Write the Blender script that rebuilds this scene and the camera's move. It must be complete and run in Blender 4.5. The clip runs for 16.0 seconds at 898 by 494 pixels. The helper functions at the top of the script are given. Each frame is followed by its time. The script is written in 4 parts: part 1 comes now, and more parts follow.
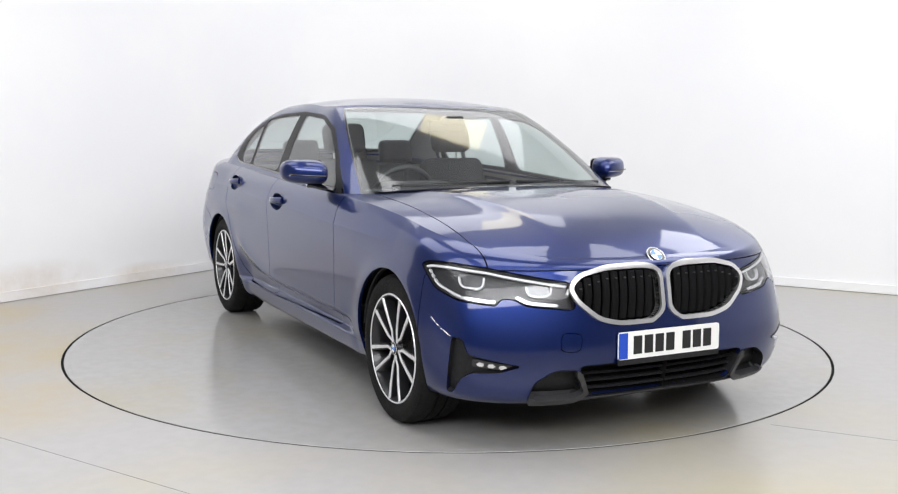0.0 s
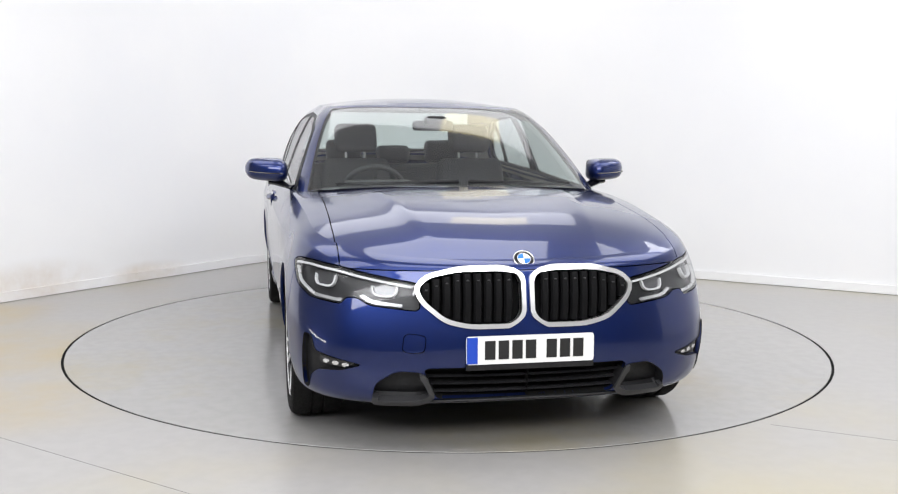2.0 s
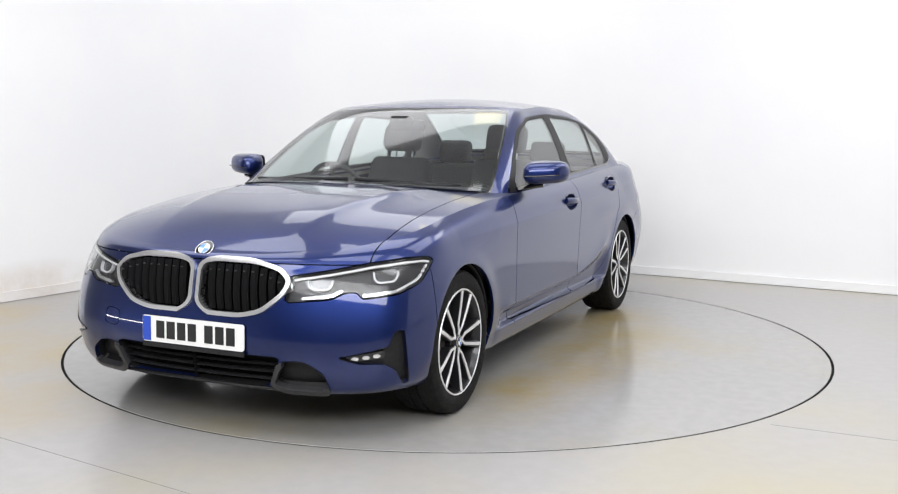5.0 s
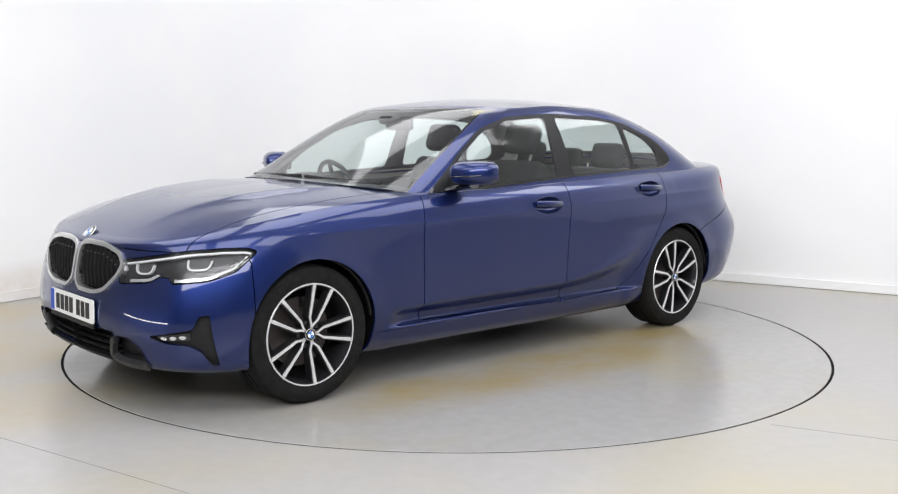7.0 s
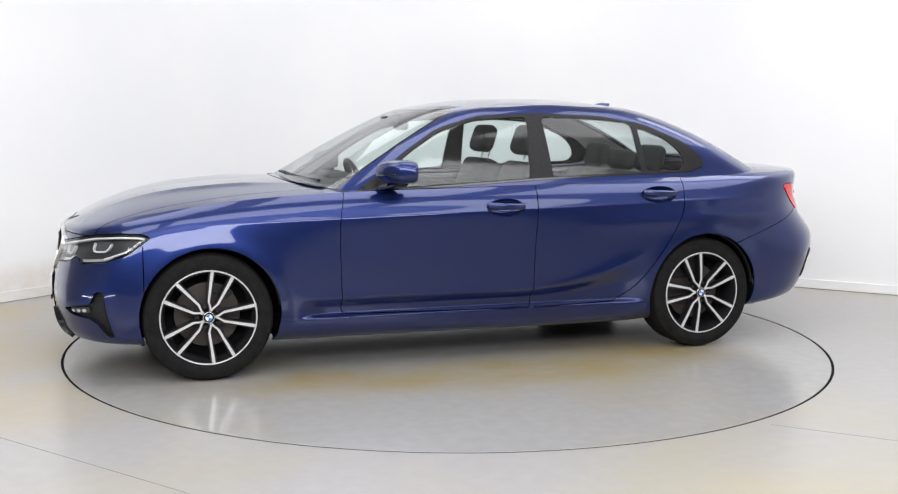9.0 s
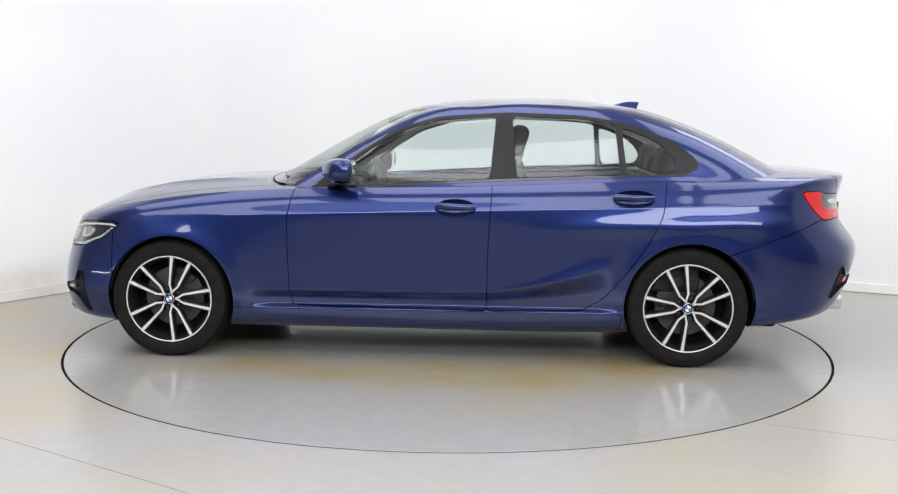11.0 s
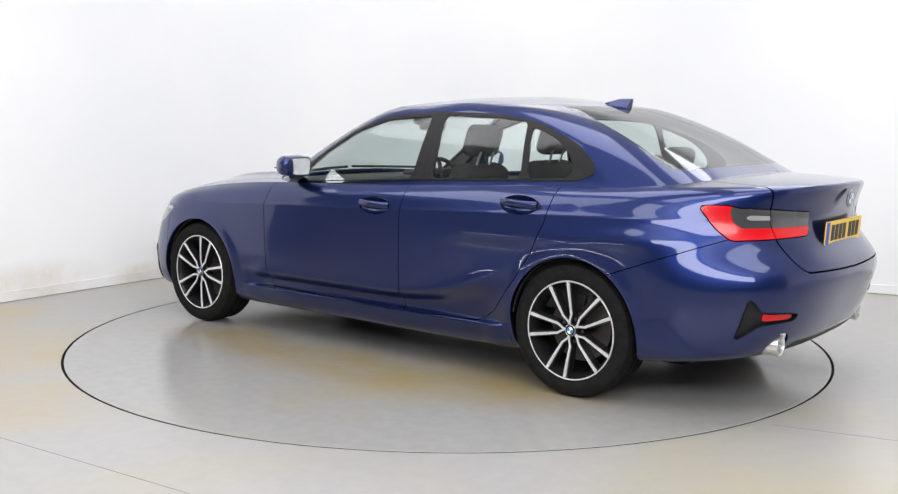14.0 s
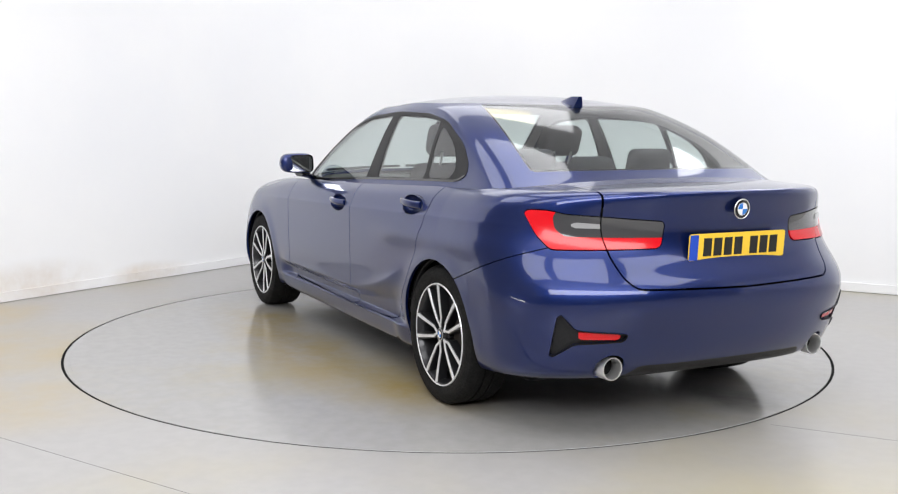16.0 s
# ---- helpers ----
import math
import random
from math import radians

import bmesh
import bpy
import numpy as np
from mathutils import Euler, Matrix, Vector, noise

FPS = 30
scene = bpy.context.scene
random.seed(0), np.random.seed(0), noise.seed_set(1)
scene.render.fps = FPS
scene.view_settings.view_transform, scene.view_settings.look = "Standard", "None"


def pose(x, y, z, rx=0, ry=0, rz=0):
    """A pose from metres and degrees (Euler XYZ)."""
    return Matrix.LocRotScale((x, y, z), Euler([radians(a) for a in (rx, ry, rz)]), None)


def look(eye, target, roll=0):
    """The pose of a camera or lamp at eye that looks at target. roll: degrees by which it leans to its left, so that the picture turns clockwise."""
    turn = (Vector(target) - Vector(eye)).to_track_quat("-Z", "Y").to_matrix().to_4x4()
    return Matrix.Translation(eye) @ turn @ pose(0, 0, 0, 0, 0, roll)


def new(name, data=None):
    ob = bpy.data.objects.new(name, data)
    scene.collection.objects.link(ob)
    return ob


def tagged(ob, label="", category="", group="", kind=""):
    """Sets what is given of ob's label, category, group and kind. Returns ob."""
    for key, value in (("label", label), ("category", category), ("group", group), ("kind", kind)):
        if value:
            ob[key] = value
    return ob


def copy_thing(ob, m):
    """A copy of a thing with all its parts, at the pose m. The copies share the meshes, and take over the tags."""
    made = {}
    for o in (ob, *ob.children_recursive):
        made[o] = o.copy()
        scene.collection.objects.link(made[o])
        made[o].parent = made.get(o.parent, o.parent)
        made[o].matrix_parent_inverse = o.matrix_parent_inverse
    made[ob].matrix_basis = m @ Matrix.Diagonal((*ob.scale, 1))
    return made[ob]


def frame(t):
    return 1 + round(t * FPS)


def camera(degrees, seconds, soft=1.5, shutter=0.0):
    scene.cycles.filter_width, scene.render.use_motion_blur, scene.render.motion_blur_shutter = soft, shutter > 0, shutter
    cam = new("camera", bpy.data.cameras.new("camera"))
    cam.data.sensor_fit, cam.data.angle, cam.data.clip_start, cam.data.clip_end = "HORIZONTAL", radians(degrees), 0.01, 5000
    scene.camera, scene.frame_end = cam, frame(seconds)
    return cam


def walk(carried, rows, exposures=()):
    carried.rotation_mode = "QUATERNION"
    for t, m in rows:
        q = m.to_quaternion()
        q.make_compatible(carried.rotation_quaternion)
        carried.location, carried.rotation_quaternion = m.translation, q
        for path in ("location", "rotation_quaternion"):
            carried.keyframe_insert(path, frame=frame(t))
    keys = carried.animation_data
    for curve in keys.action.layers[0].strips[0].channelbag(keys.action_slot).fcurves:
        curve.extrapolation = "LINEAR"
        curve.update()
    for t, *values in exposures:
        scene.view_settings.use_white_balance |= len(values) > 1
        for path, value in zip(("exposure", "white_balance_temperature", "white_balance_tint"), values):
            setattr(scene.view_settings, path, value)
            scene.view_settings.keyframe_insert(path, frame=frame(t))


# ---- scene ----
# A car turns on a round turntable in a white studio; the camera stands still.
SPIN = ((0.0, -62.79), (0.25, -63.1), (0.5, -64.16), (1.0, -67.33), (1.5, -71.84), (2.0, -78.0), (2.5, -84.0), (3.0, -90.15), (3.5, -96.1), (4.0, -102.2), (4.5, -108.12),
        (7.0, -138.1), (8.0, -150.0), (9.0, -161.55), (11.5, -189.1), (12.0, -195.15), (12.5, -201.0), (13.0, -206.95), (13.5, -212.85), (14.0, -218.8),
        (14.5, -224.7), (15.0, -230.75), (15.5, -236.75), (16.0, -242.84))
OFFSET = (0.0864, -0.1573)     # the car's middle from the turntable's middle
RING = 2.246                   # radius of the turntable

cam = camera(48.67, 16.0, soft=1.2)
CAM = pose(0.0017, -6.0859, 1.3014, 90 - 7.016, 0, 0) @ pose(0, 0, 0, 0, 0, 0.509)
walk(cam, [(0.0, CAM), (16.0, CAM)])

# ---- light ----
world = bpy.data.worlds.new("studio_world")
world.use_nodes = True
scene.world = world
world.node_tree.nodes["Background"].inputs[0].default_value = (0.9, 0.93, 1.0, 1)
world.node_tree.nodes["Background"].inputs[1].default_value = 0.3
scene.view_settings.exposure = 0.18


def lamp(name, at, aim, sx, sy, power, colour=(1, 1, 1)):
    data = bpy.data.lights.new(name, "AREA")
    data.shape, data.size, data.size_y, data.energy, data.color = "RECTANGLE", sx, sy, power, colour
    ob = new(name, data)
    ob.matrix_world = look(at, aim)
    return ob


CEIL = 3.6
for px, py, wx, wy, power in ((-3.0, -3.6, 2.4, 1.3, 33), (0.0, -3.6, 2.4, 1.3, 33), (3.0, -3.6, 2.4, 1.3, 33), (-2.5, -0.9, 2.2, 2.0, 35),
                              (0.1, -0.9, 2.0, 1.5, 29), (2.9, -0.9, 2.4, 2.0, 40), (-0.2, 2.1, 3.2, 1.9, 30), (3.3, 0.9, 1.6, 1.0, 20)):
    lamp("ceiling_panel_light", (px, py, CEIL - 0.06), (px, py, 0), wx, wy, power, (0.968, 0.972, 0.998))
lamp("warm_ceiling_light", (0.5, 1.5, CEIL - 0.14), (0.5, 1.5, 0), 0.7, 0.9, 2.8, (1.0, 0.84, 0.34))
lamp("strip_light", (-3.35, -2.45, 0.31), (-2.05, -0.35, 0.39), 2.4, 0.014, 4.0, (0.97, 0.98, 1.0))
lamp("front_row_light", (0, -6.3, 2.9), (0, -1.0, 0.6), 8.0, 1.2, 245, (0.968, 0.972, 0.998))


# ---- materials ----
def material(name, base, rough=0.5, metal=0.0, coat=0.0, spec=0.5, coat_rough=0.03):
    m = bpy.data.materials.new(name)
    m.use_nodes = True
    b = m.node_tree.nodes["Principled BSDF"]
    b.inputs["Base Color"].default_value = (*base, 1)
    b.inputs["Roughness"].default_value = rough
    b.inputs["Metallic"].default_value = metal
    b.inputs["Coat Weight"].default_value = coat
    b.inputs["Coat Roughness"].default_value = coat_rough
    b.inputs["Specular IOR Level"].default_value = spec
    return m


def nd(m, kind, **vals):
    n = m.node_tree.nodes.new(kind)
    for k, v in vals.items():
        n.inputs[k.replace("_", " ")].default_value = v
    return n


def ramp(m, source, stops):
    r = m.node_tree.nodes.new("ShaderNodeValToRGB")
    r.color_ramp.interpolation = "EASE"
    el = r.color_ramp.elements
    while len(el) < len(stops):
        el.new(0.5)
    for e, (p, c) in zip(el, stops):
        e.position, e.color = p, (*c, 1)
    m.node_tree.links.new(source, r.inputs[0])
    return r.outputs[0]


def varied(m, scale, lo, hi, rough=None, bump=0.0, detail=5.0, coords="Object", stretch=(1, 1, 1)):
    """Two scales of noise in the base colour, and in roughness and relief."""
    t = m.node_tree
    b = t.nodes["Principled BSDF"]
    co = nd(m, "ShaderNodeTexCoord")
    mp = nd(m, "ShaderNodeMapping", Scale=stretch)
    t.links.new(co.outputs[coords], mp.inputs[0])
    n = nd(m, "ShaderNodeTexNoise", Scale=scale, Detail=detail, Roughness=0.6)
    t.links.new(mp.outputs[0], n.inputs["Vector"])
    t.links.new(ramp(m, n.outputs[0], ((0.3, lo), (0.7, hi))), b.inputs["Base Color"])
    if rough:
        n2 = nd(m, "ShaderNodeTexNoise", Scale=scale * 4.3, Detail=4.0)
        t.links.new(mp.outputs[0], n2.inputs["Vector"])
        t.links.new(ramp(m, n2.outputs[0], ((0.3, (rough[0],) * 3), (0.7, (rough[1],) * 3))), b.inputs["Roughness"])
    if bump:
        n3 = nd(m, "ShaderNodeTexNoise", Scale=scale * 12, Detail=3.0)
        t.links.new(mp.outputs[0], n3.inputs["Vector"])
        bp = nd(m, "ShaderNodeBump", Strength=bump, Distance=0.002)
        t.links.new(n3.outputs[0], bp.inputs["Height"])
        t.links.new(bp.outputs[0], b.inputs["Normal"])
    return m


PAINT = material("blue_metallic_paint", (0.0065, 0.0195, 0.115), 0.36, 0.85, 1.0, coat_rough=0.05)
varied(PAINT, 900.0, (0.0058, 0.0175, 0.104), (0.0078, 0.0225, 0.130), detail=1.0)
BLACK = material("black_trim_plastic", (0.012, 0.012, 0.013), 0.45, spec=0.25)
varied(BLACK, 60.0, (0.010, 0.010, 0.011), (0.016, 0.016, 0.017), (0.38, 0.52), 0.1)
GLOSS = material("gloss_black_trim", (0.006, 0.006, 0.007), 0.12, coat=0.6)
VOID = material("dark_underside", (0.006, 0.006, 0.006), 0.9, spec=0.1)
GRILLE = material("deep_black_grille", (0.004, 0.004, 0.0045), 0.6, spec=0.12)
CHROME = material("satin_chrome", (0.8, 0.795, 0.785), 0.3, 0.9)
ALU = material("machined_aluminium", (0.75, 0.75, 0.76), 0.35, 0.65)
varied(ALU, 30.0, (0.74, 0.74, 0.75), (0.84, 0.84, 0.84), (0.3, 0.42))
RIMGREY = material("grey_rim_paint", (0.018, 0.018, 0.02), 0.35, 0.4, 0.4)
RUBBER = material("tyre_rubber", (0.012, 0.012, 0.012), 0.75, spec=0.15)
varied(RUBBER, 25.0, (0.006, 0.006, 0.006), (0.012, 0.0115, 0.011), (0.65, 0.85), 0.3)
DISC = material("brake_disc_steel", (0.10, 0.085, 0.08), 0.45, 0.6)
FABRIC = material("dark_seat_cloth", (0.02, 0.021, 0.023), 0.85)
varied(FABRIC, 40.0, (0.017, 0.018, 0.02), (0.028, 0.028, 0.03), (0.8, 0.95), 0.4)
LINER = material("grey_headliner", (0.42, 0.41, 0.39), 0.9)
DASH = material("dark_dashboard", (0.02, 0.02, 0.021), 0.6)
varied(DASH, 80.0, (0.016, 0.016, 0.017), (0.026, 0.026, 0.027), (0.5, 0.7), 0.2)
REDLENS = material("red_lamp_lens", (0.60, 0.004, 0.010), 0.22, coat=0.35, spec=0.3, coat_rough=0.08)
SMOKE = material("smoked_lamp_lens", (0.05, 0.05, 0.052), 0.1, coat=1.0)
CLEARLAMP = material("clear_lamp_reflector", (0.72, 0.72, 0.72), 0.2, 0.7)
LAMPBASE = material("lamp_housing", (0.02, 0.02, 0.021), 0.3)
SATIN = material("satin_grey_plastic", (0.028, 0.028, 0.03), 0.38)
DRL = material("daylight_lamp_diffuser", (0.55, 0.55, 0.55), 0.3, coat=0.2)
PLATEW = material("white_plate", (0.8, 0.8, 0.78), 0.35)
PLATEY = material("yellow_plate", (0.85, 0.55, 0.04), 0.35)
PLATEB = material("blue_plate_band", (0.01, 0.06, 0.45), 0.4)
INK = material("black_plate_ink", (0.01, 0.01, 0.01), 0.5)
BADGEB = material("badge_blue", (0.03, 0.18, 0.55), 0.2, coat=1.0)
BADGEW = material("badge_white", (0.8, 0.8, 0.8), 0.2, coat=1.0)
MIRROR = material("mirror_glass", (0.85, 0.87, 0.88), 0.02, 1.0)


def glass(name, tint, gloss, rough):
    m = bpy.data.materials.new(name)
    m.use_nodes = True
    t = m.node_tree
    t.nodes.remove(t.nodes["Principled BSDF"])
    tr, gl, mix, fr = (t.nodes.new(k) for k in ("ShaderNodeBsdfTransparent", "ShaderNodeBsdfGlossy", "ShaderNodeMixShader", "ShaderNodeLayerWeight"))
    tr.inputs[0].default_value = (*tint, 1)
    gl.inputs["Roughness"].default_value = rough
    fr.inputs["Blend"].default_value = 0.5
    pw, ad = t.nodes.new("ShaderNodeMath"), t.nodes.new("ShaderNodeMath")
    pw.operation, ad.operation = "POWER", "MULTIPLY_ADD"
    pw.inputs[1].default_value = 3.0
    ad.inputs[1].default_value, ad.inputs[2].default_value = 0.9 - gloss, gloss
    t.links.new(fr.outputs["Facing"], pw.inputs[0])
    t.links.new(pw.outputs[0], ad.inputs[0])
    t.links.new(ad.outputs[0], mix.inputs[0])
    t.links.new(tr.outputs[0], mix.inputs[1])
    t.links.new(gl.outputs[0], mix.inputs[2])
    t.links.new(mix.outputs[0], t.nodes["Material Output"].inputs["Surface"])
    return m


GLASS = glass("window_glass", (0.82, 0.89, 0.87), 0.06, 0.06)
LENS = glass("clear_lens", (0.95, 0.96, 0.97), 0.022, 0.02)


# ---- sheets: smooth surfaces that are cut into panels ----
def spline(xs, ys):
    """Natural cubic through the knots."""
    order = np.argsort(xs)
    xs, ys = np.array(xs, float)[order], np.array(ys, float)[order]
    n, h = len(xs), np.diff(xs)
    a, r = np.eye(n), np.zeros(n)
    for i in range(1, n - 1):
        a[i, i - 1:i + 2] = h[i - 1], 2 * (h[i - 1] + h[i]), h[i]
        r[i] = 6 * ((ys[i + 1] - ys[i]) / h[i] - (ys[i] - ys[i - 1]) / h[i - 1])
    k = np.linalg.solve(a, r)

    def f(x):
        x = np.clip(np.asarray(x, float), xs[0], xs[-1])
        i = np.clip(np.searchsorted(xs, x) - 1, 0, n - 2)
        p, q, hh = xs[i + 1] - x, x - xs[i], h[i]
        return k[i] * p ** 3 / (6 * hh) + k[i + 1] * q ** 3 / (6 * hh) + (ys[i] / hh - k[i] * hh / 6) * p + (ys[i + 1] / hh - k[i + 1] * hh / 6) * q
    return f


def sdf(pts, poly):
    """Signed distance from 2D points to a closed polygon, negative inside."""
    p, v = np.asarray(pts, float), np.asarray(poly, float)
    w = np.roll(v, -1, 0)
    best, inside = np.full(len(p), 1e9), np.zeros(len(p), bool)
    for a, b in zip(v, w):
        e, d = b - a, p - a
        t = np.clip((d @ e) / (e @ e), 0, 1)
        best = np.minimum(best, np.hypot(*(d - t[:, None] * e).T))
        c = (a[1] > p[:, 1]) != (b[1] > p[:, 1])
        inside ^= c & (p[:, 0] < (b[0] - a[0]) * (p[:, 1] - a[1]) / (b[1] - a[1] if b[1] != a[1] else 1e-9) + a[0])
    return np.where(inside, -best, best)


def rounded(poly, r=0.02, steps=5):
    """The polygon with its corners cut to short arcs."""
    v = [np.array(p, float) for p in poly]
    out = []
    for i, b in enumerate(v):
        a, c = v[i - 1], v[(i + 1) % len(v)]
        la, lc = np.linalg.norm(a - b), np.linalg.norm(c - b)
        k = min(r, la * 0.45, lc * 0.45)
        p, q = b + (a - b) / la * k, b + (c - b) / lc * k
        for s in np.linspace(0, 1, steps):
            out.append((1 - s) ** 2 * p + 2 * s * (1 - s) * b + s * s * q)
    return np.array(out)


class Sheet:
    """Points with normals and surface coordinates, and faces over them."""

    def __init__(self, p, n, a, faces):
        self.p, self.n, self.a, self.faces = p, n, a, faces

    def split(self, f):
        """Cut along f = 0; gives the sheet where f < 0 and the one where f > 0."""
        d = f(self)
        d = np.where(np.abs(d) < 1e-6, 1e-6, d)
        neg = d < 0
        extra, made, low, high = [], {}, [], []
        count = len(self.p)
        negl = neg.tolist()
        for face in self.faces:
            k = sum(negl[i] for i in face)
            if k == len(face):
                low.append(face)
            elif k == 0:
                high.append(face)
            else:
                lo, hi = [], []
                for j, i in enumerate(face):
                    i2 = face[(j + 1) % len(face)]
                    (lo if negl[i] else hi).append(i)
                    if negl[i] != negl[i2]:
                        key = (min(i, i2), max(i, i2))
                        if key not in made:
                            made[key] = count + len(extra)
                            extra.append((key[0], key[1], d[key[0]] / (d[key[0]] - d[key[1]])))
                        lo.append(made[key])
                        hi.append(made[key])
                low.append(lo)
                high.append(hi)
        p, n, a = self.p, self.n, self.a
        if extra:
            i, j, t = (np.array(c) for c in zip(*extra))
            t = t[:, None]
            p = np.vstack([p, p[i] * (1 - t) + p[j] * t])
            n = np.vstack([n, n[i] * (1 - t) + n[j] * t])
            a = np.vstack([a, a[i] * (1 - t) + a[j] * t])
        return Sheet(p, n, a, low).packed(), Sheet(p, n, a, high).packed()

    def packed(self):
        used = sorted({i for f in self.faces for i in f})
        to = {i: k for k, i in enumerate(used)}
        return Sheet(self.p[used], self.n[used], self.a[used], [[to[i] for i in f] for f in self.faces])

    def cut(self, f, gap=0.0045):
        """The part inside and the part outside of f, with a shut line between."""
        rest, inner = None, self.split(lambda s: f(s) + gap / 2)[0]
        rest = self.split(lambda s: f(s) - gap / 2)[1]
        return inner, rest

    def mirrored(self):
        m = np.array([1, -1, 1])
        return Sheet(self.p * m, self.n * m, self.a, [f[::-1] for f in self.faces])

    def plus(self, o):
        k = len(self.p)
        return Sheet(np.vstack([self.p, o.p]), np.vstack([self.n, o.n]), np.vstack([self.a, o.a]), self.faces + [[i + k for i in f] for f in o.faces])

    def both(self):
        return self.plus(self.mirrored())

    def moved(self, d):
        return Sheet(self.p + self.n * d, self.n, self.a, self.faces)


def grid_sheet(p, a, outward):
    """A sheet from a grid of points (rows, columns, 3)."""
    du, dv = np.gradient(p, axis=1), np.gradient(p, axis=0)
    n = np.cross(du, dv)
    n /= np.maximum(np.linalg.norm(n, axis=2, keepdims=True), 1e-9)
    flip = (n * outward(p)).sum() < 0
    n = -n if flip else n
    r, c = p.shape[:2]
    faces = []
    for i in range(r - 1):
        for j in range(c - 1):
            k = i * c + j
            f = [k, k + 1, k + c + 1, k + c]
            faces.append(f[::-1] if flip else f)
    return Sheet(p.reshape(-1, 3), n.reshape(-1, 3), a.reshape(-1, a.shape[2]), faces)


def belts(rows, nv, nu, axle=1.43, relief=None):
    """A surface through belts that run from the front middle round the side to the rear middle.
    A belt: x front, x rear, end lengths, end exponents, half widths (front, mid, rear), heights (front, front side, mid, rear side, rear)."""
    us = np.concatenate([np.linspace(0, 1, nu[0])[:-1], np.linspace(1, 2, nu[1])[:-1], np.linspace(2, 3, nu[2])])
    lines = []
    for xf, xr, lf, lr, pf, pr, wf, wm, wr, *zs in rows:
        x0, x1 = xf - lf, xr + lr
        af, ar = np.clip(us, 0, 1) * math.pi / 2, np.clip(3 - us, 0, 1) * math.pi / 2
        x = np.where(us < 1, x0 + lf * np.cos(af) ** (2 / pf), np.where(us > 2, x1 - lr * np.cos(ar) ** (2 / pr), x0 + (x1 - x0) * np.clip(us - 1, 0, 1)))
        xc = np.clip(x, -axle, axle) / axle
        w = wm + (wf - wr) / 2 * xc + ((wf + wr) / 2 - wm) * xc * xc
        y = w * np.where(us < 1, np.sin(af) ** (2 / pf), np.where(us > 2, np.sin(ar) ** (2 / pr), 1.0))
        kx = (xf, (x0 + xf) / 2 - 0.15 if xf < 1.5 else axle, 0 if xf > 1.5 else (x0 + x1) / 2, (x1 + xr) / 2 + 0.15 if xf < 1.5 else -axle, xr)
        lines.append(np.stack([x, y, spline(kx, zs)(x)], -1))
    lines = np.array(lines)
    vs = np.linspace(0, len(rows) - 1, nv)
    p = np.empty((nv, len(us), 3))
    for j in range(len(us)):
        for k in range(3):
            p[:, j, k] = spline(range(len(rows)), lines[:, j, k])(vs)
    p[:, 0, 1] = p[:, -1, 1] = 0
    if relief:
        p[:, :, 1] += relief(p[:, :, 0], p[:, :, 2])
    a = np.stack(np.broadcast_arrays(us[None, :], vs[:, None]), -1)
    return grid_sheet(p, a, lambda q: q * (1, 1, 0) + (0, 0, 0)), lines[-1]


def cap(edge, height, power, nr=26, mid=0.0):
    """A crowned top over a belt: its heights on the belt run up to height(x) in the middle."""
    r = np.linspace(1, 0, nr)
    x, w, z = edge[:, 0], edge[:, 1], edge[:, 2]
    p = np.empty((nr, len(x), 3))
    p[:, :, 0] = x[None]
    p[:, :, 1] = w[None] * r[:, None]
    hc = height(x)
    p[:, :, 2] = hc[None] - (hc - z)[None] * (r[:, None] ** power)
    if mid:
        p[:, :, 2] += mid(p[:, :, 0], p[:, :, 1], r[:, None])
    a = np.stack(np.broadcast_arrays(np.arange(len(x))[None, :] * 1.0, 1 - r[:, None]), -1)
    return grid_sheet(p[:, 1:-1], a[:, 1:-1], lambda q: q * 0 + (0, 0, 1))


# ---- building parts ----
def mesh_object(name, data, mat, parent=None, label="", kind=""):
    data.materials.append(mat)
    ob = new(name, data)
    if parent:
        ob.parent = parent
    return tagged(ob, label, kind=kind)


